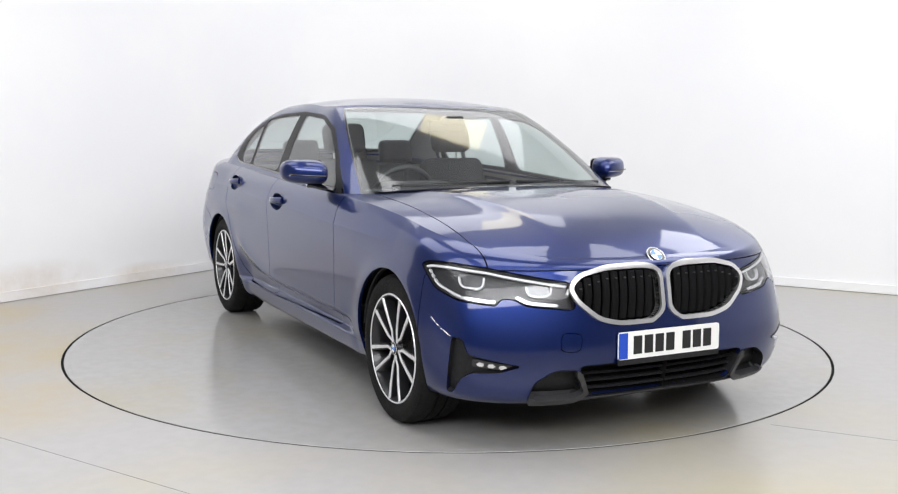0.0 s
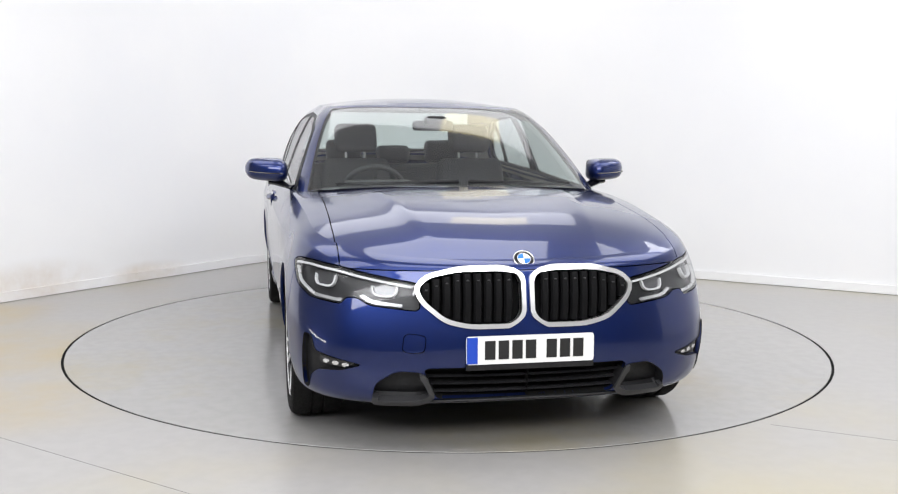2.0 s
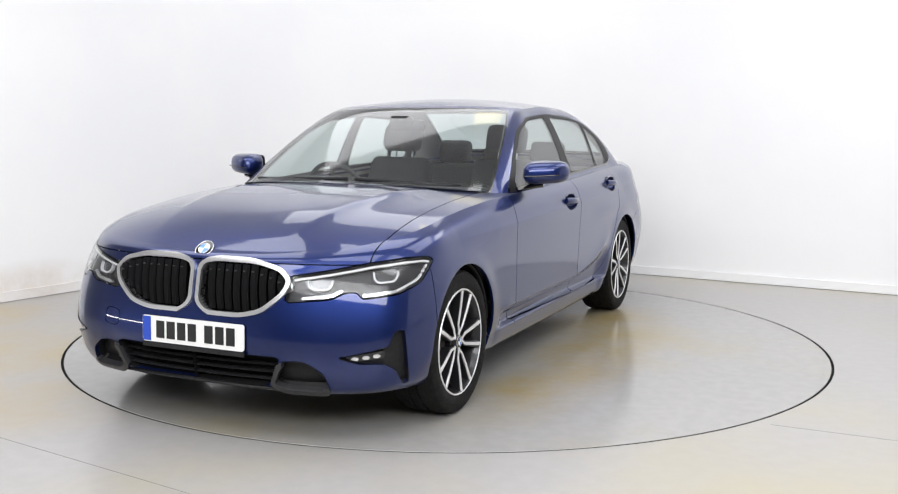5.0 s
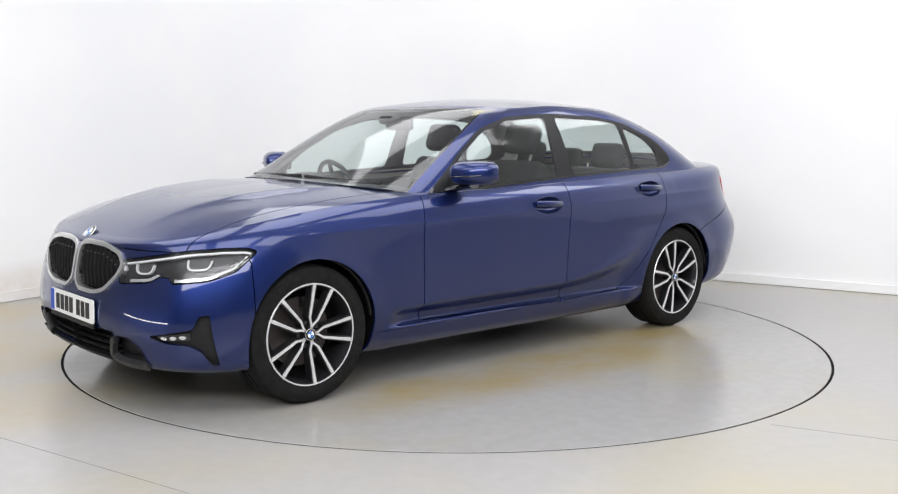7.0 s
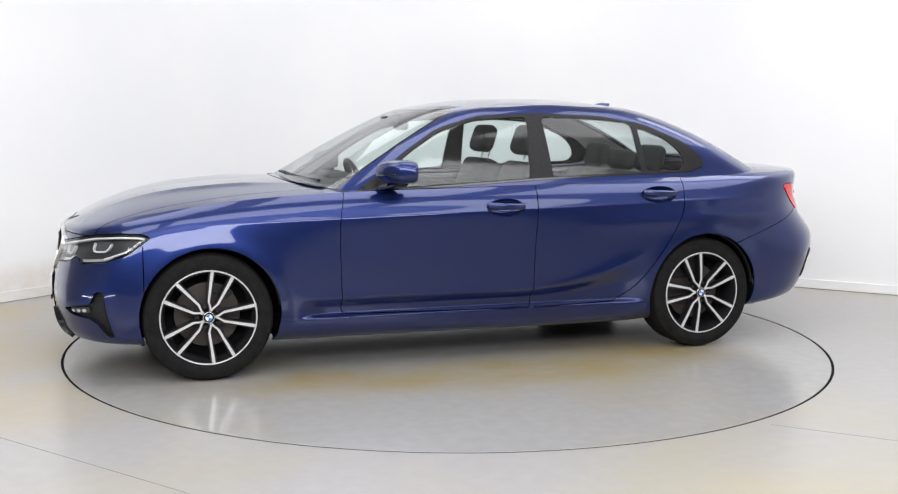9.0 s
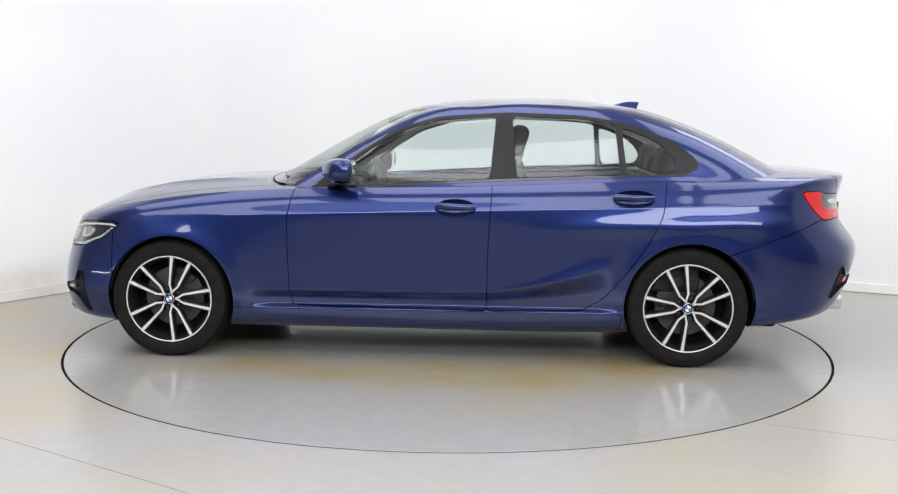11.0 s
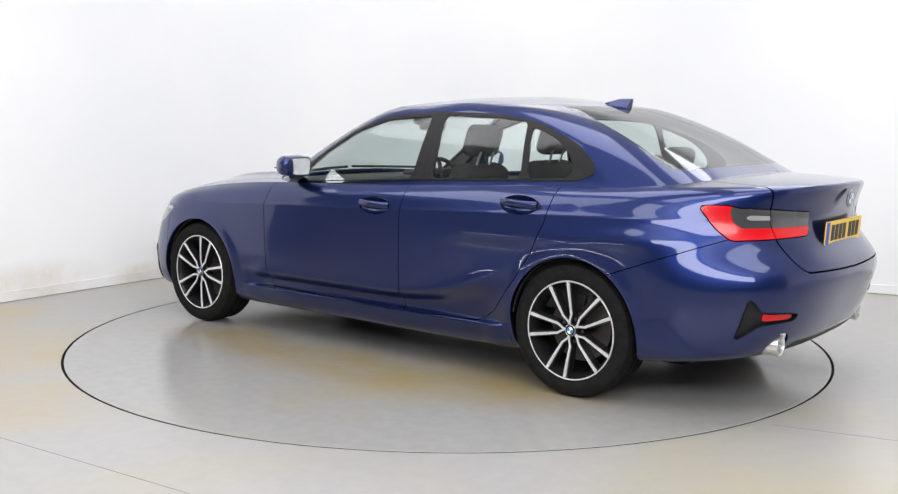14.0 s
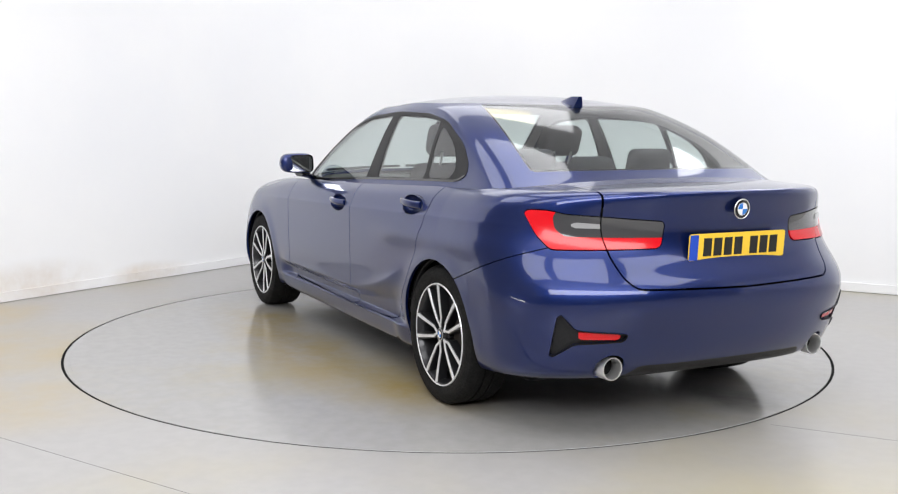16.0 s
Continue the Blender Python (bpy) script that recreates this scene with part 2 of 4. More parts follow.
def panel(name, s, mat, parent, label="", rim=0.014):
    """A sheet as one mesh, its borders turned inwards so that it has thickness."""
    p, n, faces = s.p, s.n / np.maximum(np.linalg.norm(s.n, axis=1, keepdims=True), 1e-9), list(s.faces)
    smooth = [True] * len(faces)
    verts, norms = p, n
    if rim:
        seen = {}
        for f in faces:
            for j, i in enumerate(f):
                e = (i, f[(j + 1) % len(f)])
                seen[e] = seen.get(e, 0) + 1
        edge = [e for e in seen if (e[1], e[0]) not in seen and not (abs(p[e[0], 1]) < 1e-5 and abs(p[e[1], 1]) < 1e-5)]
        ids = sorted({i for e in edge for i in e})
        base = len(p)
        top, low = {i: base + k for k, i in enumerate(ids)}, {i: base + len(ids) + k for k, i in enumerate(ids)}
        verts = np.vstack([p, p[ids], p[ids] - n[ids] * rim])
        norms = np.vstack([n, n[ids], n[ids]])
        for i, j in edge:
            faces.append([top[j], top[i], low[i], low[j]])
            smooth.append(False)
    data = bpy.data.meshes.new(name)
    data.from_pydata([tuple(v) for v in verts], [], faces)
    data.polygons.foreach_set("use_smooth", smooth)
    data.update()
    if len(data.vertices) == len(norms):
        loops = np.empty(len(data.loops), int)
        data.loops.foreach_get("vertex_index", loops)
        out = norms[loops]
        start = 0
        face_n = np.empty(len(data.polygons) * 3)
        data.polygons.foreach_get("normal", face_n)
        face_n = face_n.reshape(-1, 3)
        for k, f in enumerate(data.polygons):
            if not smooth[k]:
                out[f.loop_start:f.loop_start + f.loop_total] = face_n[k]
        data.normals_split_custom_set([tuple(v) for v in out])
    return mesh_object(name, data, mat, parent, label)


def part(name, bm, mat, parent=None, label="", smooth=True, angle=35):
    data = bpy.data.meshes.new(name)
    bmesh.ops.recalc_face_normals(bm, faces=bm.faces)
    bm.to_mesh(data)
    bm.free()
    if smooth:
        data.polygons.foreach_set("use_smooth", [True] * len(data.polygons))
        data.set_sharp_from_angle(angle=radians(angle))
    return mesh_object(name, data, mat, parent, label)


def box(bm, x0, x1, y0, y1, z0, z1, bevel=0.0, m=None):
    r = bmesh.ops.create_cube(bm, size=1)
    vs = r["verts"]
    for v in vs:
        v.co = Vector(((x0 + x1) / 2 + v.co.x * (x1 - x0), (y0 + y1) / 2 + v.co.y * (y1 - y0), (z0 + z1) / 2 + v.co.z * (z1 - z0)))
    if bevel:
        es = list({e for v in vs for e in v.link_edges})
        r = bmesh.ops.bevel(bm, geom=es, offset=bevel, segments=3, profile=0.5, affect="EDGES")
        vs = list({v for f in r["faces"] for v in f.verts} | {v for v in vs if v.is_valid})
    if m:
        bmesh.ops.transform(bm, matrix=m, verts=vs)
    return vs


def lathe(bm, profile, seg=48, axis="y"):
    """A profile of (radius, along) turned round the y axis."""
    rings = []
    for r, h in profile:
        rings.append([bm.verts.new((r * math.cos(2 * math.pi * k / seg), h, r * math.sin(2 * math.pi * k / seg))) for k in range(seg)])
    for a, b in zip(rings, rings[1:]):
        for k in range(seg):
            bm.faces.new((a[k], a[(k + 1) % seg], b[(k + 1) % seg], b[k]))
    return rings


def tube(bm, pts, rad, seg=8, closed=False):
    """A bar along points; rad is one radius or (across, up)."""
    ra, rb = rad if isinstance(rad, tuple) else (rad, rad)
    pts = [Vector(p) for p in pts]
    rings = []
    for i, p in enumerate(pts):
        a = pts[i - 1] if (i or closed) else p
        b = pts[(i + 1) % len(pts)] if (i < len(pts) - 1 or closed) else p
        d = (b - a).normalized()
        side = d.cross(Vector((0, 0, 1)))
        side = side.normalized() if side.length > 1e-3 else Vector((0, 1, 0))
        up = side.cross(d).normalized()
        rings.append([bm.verts.new(p + side * ra * math.cos(2 * math.pi * k / seg) + up * rb * math.sin(2 * math.pi * k / seg)) for k in range(seg)])
    pairs = list(zip(rings, rings[1:])) + ([(rings[-1], rings[0])] if closed else [])
    for a, b in pairs:
        for k in range(seg):
            bm.faces.new((a[k], a[(k + 1) % seg], b[(k + 1) % seg], b[k]))
    if not closed:
        bm.faces.new(rings[0][::-1])
        bm.faces.new(rings[-1])


def plate_mesh(bm, outline, depth, m):
    """A flat outline (2D) with thickness, put in place by m (its z is the front)."""
    a = [bm.verts.new(m @ Vector((x, y, depth))) for x, y in outline]
    b = [bm.verts.new(m @ Vector((x, y, 0))) for x, y in outline]
    bm.faces.new(a)
    bm.faces.new(b[::-1])
    for i in range(len(a)):
        j = (i + 1) % len(a)
        bm.faces.new((a[i], b[i], b[j], a[j]))


def axes(o, right, up):
    x, y = Vector(right).normalized(), Vector(up).normalized()
    z = x.cross(y)
    return Matrix.Translation(o) @ Matrix((x, y, z)).transposed().to_4x4()


# ---- the studio ----
FLOOR = material("grey_floor_paint", (0.42, 0.42, 0.42), 0.28)
TABLE = material("grey_turntable_paint", (0.42, 0.42, 0.42), 0.17, spec=0.6)
WALLW = material("white_wall_paint", (0.86, 0.86, 0.86), 0.75)
varied(WALLW, 0.7, (0.84, 0.845, 0.86), (0.87, 0.87, 0.87), (0.7, 0.85), 0.05)
JOINT = material("filled_floor_joint", (0.15, 0.145, 0.135), 0.6)
BACKW = material("unseen_wall_grey", (0.22, 0.22, 0.225), 0.8)


def dirty(m, lo, hi, dirt, scale, seed):
    t = m.node_tree
    b = t.nodes["Principled BSDF"]
    co = nd(m, "ShaderNodeTexCoord")
    mp = nd(m, "ShaderNodeMapping", Location=(seed, seed * 0.7, 0))
    t.links.new(co.outputs["Object"], mp.inputs[0])
    n1 = nd(m, "ShaderNodeTexNoise", Scale=scale, Detail=6.0, Roughness=0.62)
    n2 = nd(m, "ShaderNodeTexNoise", Scale=14.0, Detail=6.0)
    for n in (n1, n2):
        t.links.new(mp.outputs[0], n.inputs["Vector"])
    base = ramp(m, n2.outputs[0], ((0.3, lo), (0.7, hi)))
    mask = ramp(m, n1.outputs[0], ((0.48, (0, 0, 0)), (0.75, (0.8, 0.8, 0.8))))
    mix = t.nodes.new("ShaderNodeMix")
    mix.data_type = "RGBA"
    t.links.new(mask, mix.inputs[0])
    t.links.new(base, mix.inputs[6])
    mix.inputs[7].default_value = (*dirt, 1)
    t.links.new(mix.outputs[2], b.inputs["Base Color"])


dirty(FLOOR, (0.348, 0.338, 0.327), (0.370, 0.360, 0.348), (0.395, 0.355, 0.245), 0.35, 3.1)
dirty(TABLE, (0.318, 0.310, 0.300), (0.338, 0.330, 0.319), (0.35, 0.30, 0.175), 0.5, 7.7)


def soft_patches(m, spots, colour, strength):
    """Soft patches (centre, radii) laid over a material's colour, broken up by noise."""
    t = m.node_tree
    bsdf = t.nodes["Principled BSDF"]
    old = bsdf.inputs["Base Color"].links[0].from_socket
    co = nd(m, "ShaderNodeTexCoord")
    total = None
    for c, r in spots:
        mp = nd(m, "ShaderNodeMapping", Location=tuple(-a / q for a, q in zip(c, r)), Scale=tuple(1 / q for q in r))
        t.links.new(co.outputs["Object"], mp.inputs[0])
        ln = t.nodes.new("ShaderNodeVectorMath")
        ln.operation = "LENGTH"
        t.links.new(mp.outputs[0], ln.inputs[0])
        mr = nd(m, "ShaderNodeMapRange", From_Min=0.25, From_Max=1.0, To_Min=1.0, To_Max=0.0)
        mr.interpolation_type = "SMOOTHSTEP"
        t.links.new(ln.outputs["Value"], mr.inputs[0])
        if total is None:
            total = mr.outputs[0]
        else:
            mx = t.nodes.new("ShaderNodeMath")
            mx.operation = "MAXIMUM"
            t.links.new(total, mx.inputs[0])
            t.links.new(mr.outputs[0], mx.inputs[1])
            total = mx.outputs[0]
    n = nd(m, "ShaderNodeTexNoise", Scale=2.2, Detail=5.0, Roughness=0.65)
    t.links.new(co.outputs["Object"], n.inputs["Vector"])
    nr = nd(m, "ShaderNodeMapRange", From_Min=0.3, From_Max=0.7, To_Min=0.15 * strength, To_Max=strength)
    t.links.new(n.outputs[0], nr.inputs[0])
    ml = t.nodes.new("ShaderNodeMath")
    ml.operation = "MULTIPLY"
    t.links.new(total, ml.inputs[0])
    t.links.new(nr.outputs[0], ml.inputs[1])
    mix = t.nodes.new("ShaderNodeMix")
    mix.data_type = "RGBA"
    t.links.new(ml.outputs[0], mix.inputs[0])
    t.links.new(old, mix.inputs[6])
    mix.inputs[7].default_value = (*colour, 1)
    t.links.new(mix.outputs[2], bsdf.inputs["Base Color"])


# ochre patches along the car's left side, turning with the table
soft_patches(TABLE, (((0.1, 0.95, 0), (1.9, 0.42, 1)), ((-0.9, 0.7, 0), (0.9, 0.5, 1)), ((1.0, 0.9, 0), (0.6, 0.35, 1))), (0.32, 0.245, 0.105), 1.0)
# dark patch under the car's right rear end
soft_patches(TABLE, (((-1.88, -0.58, 0), (0.34, 0.24, 1)),), (0.07, 0.07, 0.07), 0.75)
# yellowish stains on the floor, brownish ones at the foot of the wall
soft_patches(FLOOR, (((-2.5, -0.6, 0), (0.9, 1.1, 1)), ((-2.2, -1.6, 0), (1.0, 0.7, 1)), ((-3.1, 0.5, 0), (0.5, 0.7, 1))), (0.40, 0.32, 0.17), 1.0)
soft_patches(WALLW, (((-3.1, 1.3, 0.1), (0.5, 0.9, 0.22)), ((-2.5, 2.1, 0.06), (0.4, 0.6, 0.12))), (0.5, 0.37, 0.22), 0.55)

# plan of the wall: straight, round the corner, straight, and closed behind the camera
LEFT, RIGHT, CORNER = (-3.98, -0.19), (6.5, 0.02), (-1.13, 4.19)


def wall_plan():
    a, b, c = Vector(LEFT), Vector(CORNER), Vector(RIGHT)
    k = 1.5
    p, q = b + (a - b).normalized() * k, b + (c - b).normalized() * k
    out = [a]
    for i in range(17):
        s = i / 16
        out.append(p * (1 - s) ** 2 + b * (2 * s * (1 - s)) + q * s * s)
    return out + [c]


def run(name, pts, z0, z1, thick, mat, label, back=0.0):
    """A wall or board of some thickness along a plan line, its face on the line."""
    bm = bmesh.new()
    pts = [Vector(p) for p in pts]
    sides = []
    for i, p in enumerate(pts):
        d = (pts[min(i + 1, len(pts) - 1)] - pts[max(i - 1, 0)]).normalized()
        nrm = Vector((-d.y, d.x))
        sides.append((p + nrm * back, p + nrm * (back + thick)))
    rows = [[bm.verts.new((f.x, f.y, z)) for f, g in sides] for z in (z0, z1)] + [[bm.verts.new((g.x, g.y, z)) for f, g in sides] for z in (z1, z0)]
    for i in range(len(pts) - 1):
        for k in range(4):
            a, b = rows[k], rows[(k + 1) % 4]
            bm.faces.new((a[i], a[i + 1], b[i + 1], b[i]))
    for i in (0, -1):
        bm.faces.new([r[i] for r in rows])
    return tagged(part(name, bm, mat, None, label), kind="structure")


run("wall_back", wall_plan(), 0, CEIL, 0.15, WALLW, "smooth white painted studio wall with a rounded corner")
run("baseboard", wall_plan(), 0.004, 0.075, 0.018, WALLW, "low white painted skirting along the wall", back=-0.02)
# Unseen walls; their grey and white are set to shape the car's reflections.
run("wall_side_left", [(-5.4, -9), (-5.4, -0.19), LEFT], 0, CEIL, 0.15, BACKW, "unseen grey wall, added to darken reflections in the car")
run("wall_side_right", [RIGHT, (6.5, -4.0)], 0, CEIL, 0.15, WALLW, "unseen white wall, added to brighten reflections in the car")
run("wall_rear_right", [(6.5, -4.0), (6.5, -9)], 0, CEIL, 0.15, BACKW, "unseen grey wall, added to darken reflections in the car")
run("wall_rear", [(6.5, -9), (-5.4, -9)], 0, CEIL, 0.15, BACKW, "unseen grey wall added behind the camera to darken reflections")

bm = bmesh.new()
box(bm, -6.2, 7.2, -9.5, 7.5, CEIL, CEIL + 0.15)
tagged(part("ceiling", bm, WALLW, None, "plain white painted studio ceiling", smooth=False), kind="structure")

# floor with a round hole for the turntable, and a dark pit under the joint
bm = bmesh.new()
N = 160
inner = [bm.verts.new(((RING + 0.0075) * math.cos(2 * math.pi * i / N), (RING + 0.0075) * math.sin(2 * math.pi * i / N), 0)) for i in range(N)]
lower = [bm.verts.new((v.co.x, v.co.y, -0.06)) for v in inner]
outer = []
for i in range(N):
    c, s = math.cos(2 * math.pi * i / N), math.sin(2 * math.pi * i / N)
    k = 12 / max(abs(c), abs(s))
    outer.append(bm.verts.new((c * k, s * k, 0)))
for i in range(N):
    j = (i + 1) % N
    bm.faces.new((inner[i], outer[i], outer[j], inner[j]))
    bm.faces.new((lower[i], inner[i], inner[j], lower[j]))
tagged(part("floor", bm, FLOOR, None, "grey painted concrete floor with faint yellowish stains"), kind="structure")
bm = bmesh.new()
box(bm, -2.5, 2.5, -2.5, 2.5, -0.12, -0.06)
tagged(part("ground", bm, VOID, None, "dark pit under the turntable", smooth=False), kind="structure")

bm = bmesh.new()
lathe(bm, [(RING - 0.007, -0.0025), (RING + 0.007, -0.0025), (RING + 0.007, -0.010), (RING - 0.007, -0.010)], 160)
bmesh.ops.rotate(bm, verts=bm.verts, cent=(0, 0, 0), matrix=Matrix.Rotation(radians(90), 3, "X"))
tagged(part("floor_joint", bm, VOID, None, "dark joint round the turntable"), kind="structure")
for (x0, y0), (x1, y1) in (((-3.3, -1.17), (-0.4, -3.04)), ((1.43, -1.83), (4.6, -3.28))):
    bm = bmesh.new()
    along = math.hypot(x1 - x0, y1 - y0)
    box(bm, 0, along, -0.0013, 0.0013, -0.004, 0.0006, 0.0, Matrix.Translation((x0, y0, 0)) @ Matrix.Rotation(math.atan2(y1 - y0, x1 - x0), 4, "Z"))
    tagged(part("floor_joint", bm, JOINT, None, "thin dark saw-cut joint in the floor", smooth=False), kind="structure")
turntable = tagged(new("turntable"), "round grey painted turntable set flush in the floor", "turntable")
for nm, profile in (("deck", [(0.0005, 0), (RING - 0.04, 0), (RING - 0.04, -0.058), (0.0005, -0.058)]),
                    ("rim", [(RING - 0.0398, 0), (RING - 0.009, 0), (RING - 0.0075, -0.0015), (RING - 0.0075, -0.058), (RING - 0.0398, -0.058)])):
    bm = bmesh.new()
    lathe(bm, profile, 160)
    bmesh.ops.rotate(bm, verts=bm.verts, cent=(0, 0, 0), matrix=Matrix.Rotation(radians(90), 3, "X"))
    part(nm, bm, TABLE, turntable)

# ---- the car ----
car = tagged(new("car"), "dark blue metallic four-door saloon standing on the turntable", "car")
XA, RW = 1.4255, 0.325          # axle distance from the middle, wheel radius

BODY = [  # xf, xr, lf, lr, pf, pr, widths front mid rear, heights front, front side, mid, rear side, rear
    (2.05, -2.27, 0.56, 0.60, 3.0, 3.0, 0.815, 0.800, 0.800, 0.190, 0.180, 0.170, 0.190, 0.270),
    (2.14, -2.345, 0.59, 0.62, 3.1, 3.0, 0.876, 0.852, 0.865, 0.215, 0.220, 0.205, 0.230, 0.305),
    (2.178, -2.405, 0.60, 0.66, 3.1, 2.95, 0.905, 0.872, 0.895, 0.300, 0.310, 0.290, 0.320, 0.400),
    (2.188, -2.448, 0.61, 0.68, 3.1, 2.9, 0.915, 0.898, 0.912, 0.420, 0.440, 0.420, 0.450, 0.520),
    (2.172, -2.468, 0.62, 0.70, 3.0, 2.8, 0.915, 0.908, 0.917, 0.550, 0.570, 0.570, 0.590, 0.655),
    (2.152, -2.392, 0.64, 0.72, 2.85, 2.7, 0.907, 0.910, 0.914, 0.655, 0.690, 0.710, 0.740, 0.775),
    (2.138, -2.375, 0.65, 0.74, 2.7, 2.55, 0.888, 0.908, 0.890, 0.715, 0.785, 0.830, 0.870, 0.905),
    (2.125, -2.412, 0.65, 0.76, 2.65, 2.5, 0.857, 0.885, 0.850, 0.750, 0.850, 0.915, 0.965, 1.015),
    (2.085, -2.405, 0.63, 0.76, 2.7, 2.5, 0.807, 0.842, 0.790, 0.772, 0.888, 0.963, 1.015, 1.045),
]
CABIN = [
    (0.955, -2.09, 0.475, 0.52, 2.8, 2.8, 0.820, 0.838, 0.808, 0.985, 0.915, 0.955, 1.005, 1.042),
    (0.900, -1.945, 0.475, 0.46, 2.8, 3.0, 0.800, 0.815, 0.782, 1.005, 0.985, 1.005, 1.066, 1.096),
    (0.575, -1.635, 0.41, 0.44, 2.8, 3.2, 0.735, 0.742, 0.722, 1.194, 1.177, 1.192, 1.235, 1.252),
    (0.25, -1.31, 0.32, 0.42, 2.8, 3.1, 0.648, 0.655, 0.642, 1.358, 1.338, 1.356, 1.366, 1.378),
    (0.085, -1.14, 0.295, 0.40, 2.8, 3.2, 0.585, 0.595, 0.580, 1.412, 1.402, 1.418, 1.413, 1.415),
]


def ease(t):
    t = np.clip(t, 0, 1)
    return t * t * (3 - 2 * t)


def flank(x, z):
    """The flank's lines: a shoulder ridge at handle height, an undercut below a line that kicks up
    before the rear wheel, a sill that stands out again below it, and swollen edges round the wheels."""
    mid = np.clip((1.5 - x) / 0.5, 0, 1) * np.clip((x + 2.1) / 0.5, 0, 1)
    ridge = 0.815 + 0.03 * (0.7 - x)
    q = z - ridge
    out = 0.010 * np.where(q > 0, np.exp(-q / 0.030), np.exp(q / 0.10)) * mid
    low = 0.400 + 0.17 * np.clip((-0.20 - x) / 0.80, 0, 1.1) ** 2
    out = out + 0.010 * np.exp(-((z - 0.775 - 0.03 * (-1.4 - x)) / 0.05) ** 2) * ease((-0.55 - x) / 0.5) * ease((x + 2.15) / 0.4)
    between = ease((0.98 - x) / 0.16) * ease((x + 1.08) / 0.22)
    out = out + 0.009 * np.exp(-np.clip(z - low, 0, 1) / 0.035) * between
    out = out - 0.042 * ease((low - z) / (0.055 + 0.6 * (low - 0.40))) * between
    out = out + 0.038 * ease((0.312 - z) / 0.022) * ease((1.00 - x) / 0.18) * ease((x + 1.10) / 0.18)
    for ax in (1.408, -1.432):
        d = np.hypot(x - ax, z - 0.332)
        out = out + 0.007 * np.exp(-((d - 0.352) / 0.055) ** 2) * ease((z - 0.26) / 0.1) * (d > 0.30)
    return out


side, top_edge = belts(BODY, 160, (64, 220, 60), relief=flank)
hood_line = spline((2.085, 2.0, 1.8, 1.55, 1.22, 0.95, 0.5, -1.2, -1.7, -2.1, -2.30, -2.405), (0.772, 0.817, 0.895, 0.945, 0.977, 0.99, 1.0, 1.04, 1.085, 1.068, 1.057, 1.045))


def creases(x, y, r):
    """The raised middle of the bonnet with its two ridges, and the sharp ridge by each wing."""
    fade = np.clip((x - 0.9) / 0.3, 0, 1) * np.clip((2.02 - x) / 0.5, 0, 1)
    d = y - (0.36 + 0.15 * (1.9 - x))
    return fade * 0.017 * np.where(d < 0, np.exp(d / 0.22), np.exp(-d / 0.045))


top = cap(top_edge, hood_line, 2.6, 40, creases)
cabin, roof_edge = belts(CABIN, 60, (50, 90, 46))
roof_line = spline((0.085, -0.03, -0.3, -0.6, -0.9, -1.14), (1.412, 1.434, 1.460, 1.467, 1.453, 1.415))
roof = cap(roof_edge, roof_line, 2.2, 24)


def sx(poly, grow=0.0):
    """Distance to an outline seen from the side."""
    return lambda s: sdf(s.p[:, (0, 2)], poly) - grow


def fy(poly, grow=0.0):
    """Distance to an outline seen from the front or the rear."""
    return lambda s: sdf(s.p[:, (1, 2)], poly) - grow


def turned(poly, sign, grow=0.0):
    """Distance to an outline seen from a front (1) or rear (-1) corner."""
    def f(s):
        return sdf(np.stack([0.77 * s.p[:, 1] - 0.64 * (s.p[:, 0] * sign - 2.1), s.p[:, 2]], -1), poly) - grow + np.where(s.p[:, 0] * sign < 1.0, 1, 0)
    return f


def ahead(x, sign=1):
    return lambda s: sign * (x - s.p[:, 0])


# wheel arches
for ax, r in ((1.412, 0.350), (-1.432, 0.351)):
    side = side.split(lambda s: np.hypot(s.p[:, 0] - ax, s.p[:, 2] - 0.332) - r)[1]

# lamps, grilles and openings at the front
KIDNEY = rounded([(0.008, 0.722), (0.035, 0.738), (0.10, 0.750), (0.28, 0.748), (0.40, 0.722), (0.452, 0.672), (0.428, 0.612), (0.335, 0.535), (0.235, 0.512), (0.07, 0.512), (0.03, 0.53), (0.008, 0.56)], 0.035)
HEADLAMP = rounded([(0.300, 0.582), (0.322, 0.688), (0.50, 0.718), (0.65, 0.743), (0.80, 0.755), (0.90, 0.754), (0.94, 0.738), (0.866, 0.655), (0.76, 0.616), (0.598, 0.602), (0.586, 0.628), (0.536, 0.630), (0.484, 0.602)], 0.02)
INTAKE = rounded([(-0.1, 0.362), (0.42, 0.362), (0.36, 0.235), (-0.1, 0.235)], 0.02)
SCOOP = rounded([(0.41, 0.345), (0.52, 0.352), (0.60, 0.30), (0.61, 0.212), (0.42, 0.212), (0.36, 0.245)], 0.03)
LIP = [(-0.1, 0.232), (0.62, 0.215), (0.62, 0.19), (-0.1, 0.19)]
FOGSLOT = rounded([(0.49, 0.372), (0.67, 0.405), (0.705, 0.412), (0.728, 0.47), (0.772, 0.475), (0.800, 0.245), (0.775, 0.24), (0.735, 0.31), (0.69, 0.338), (0.58, 0.345)], 0.012)
front = lambda s: np.where(s.p[:, 0] < 1.6, 1.0, 0.0)
rear = lambda s: np.where(s.p[:, 0] > -1.6, 1.0, 0.0)
kidney, side = side.split(lambda s: fy(KIDNEY)(s) + front(s))
headlamp, side = side.cut(turned(HEADLAMP, 1))
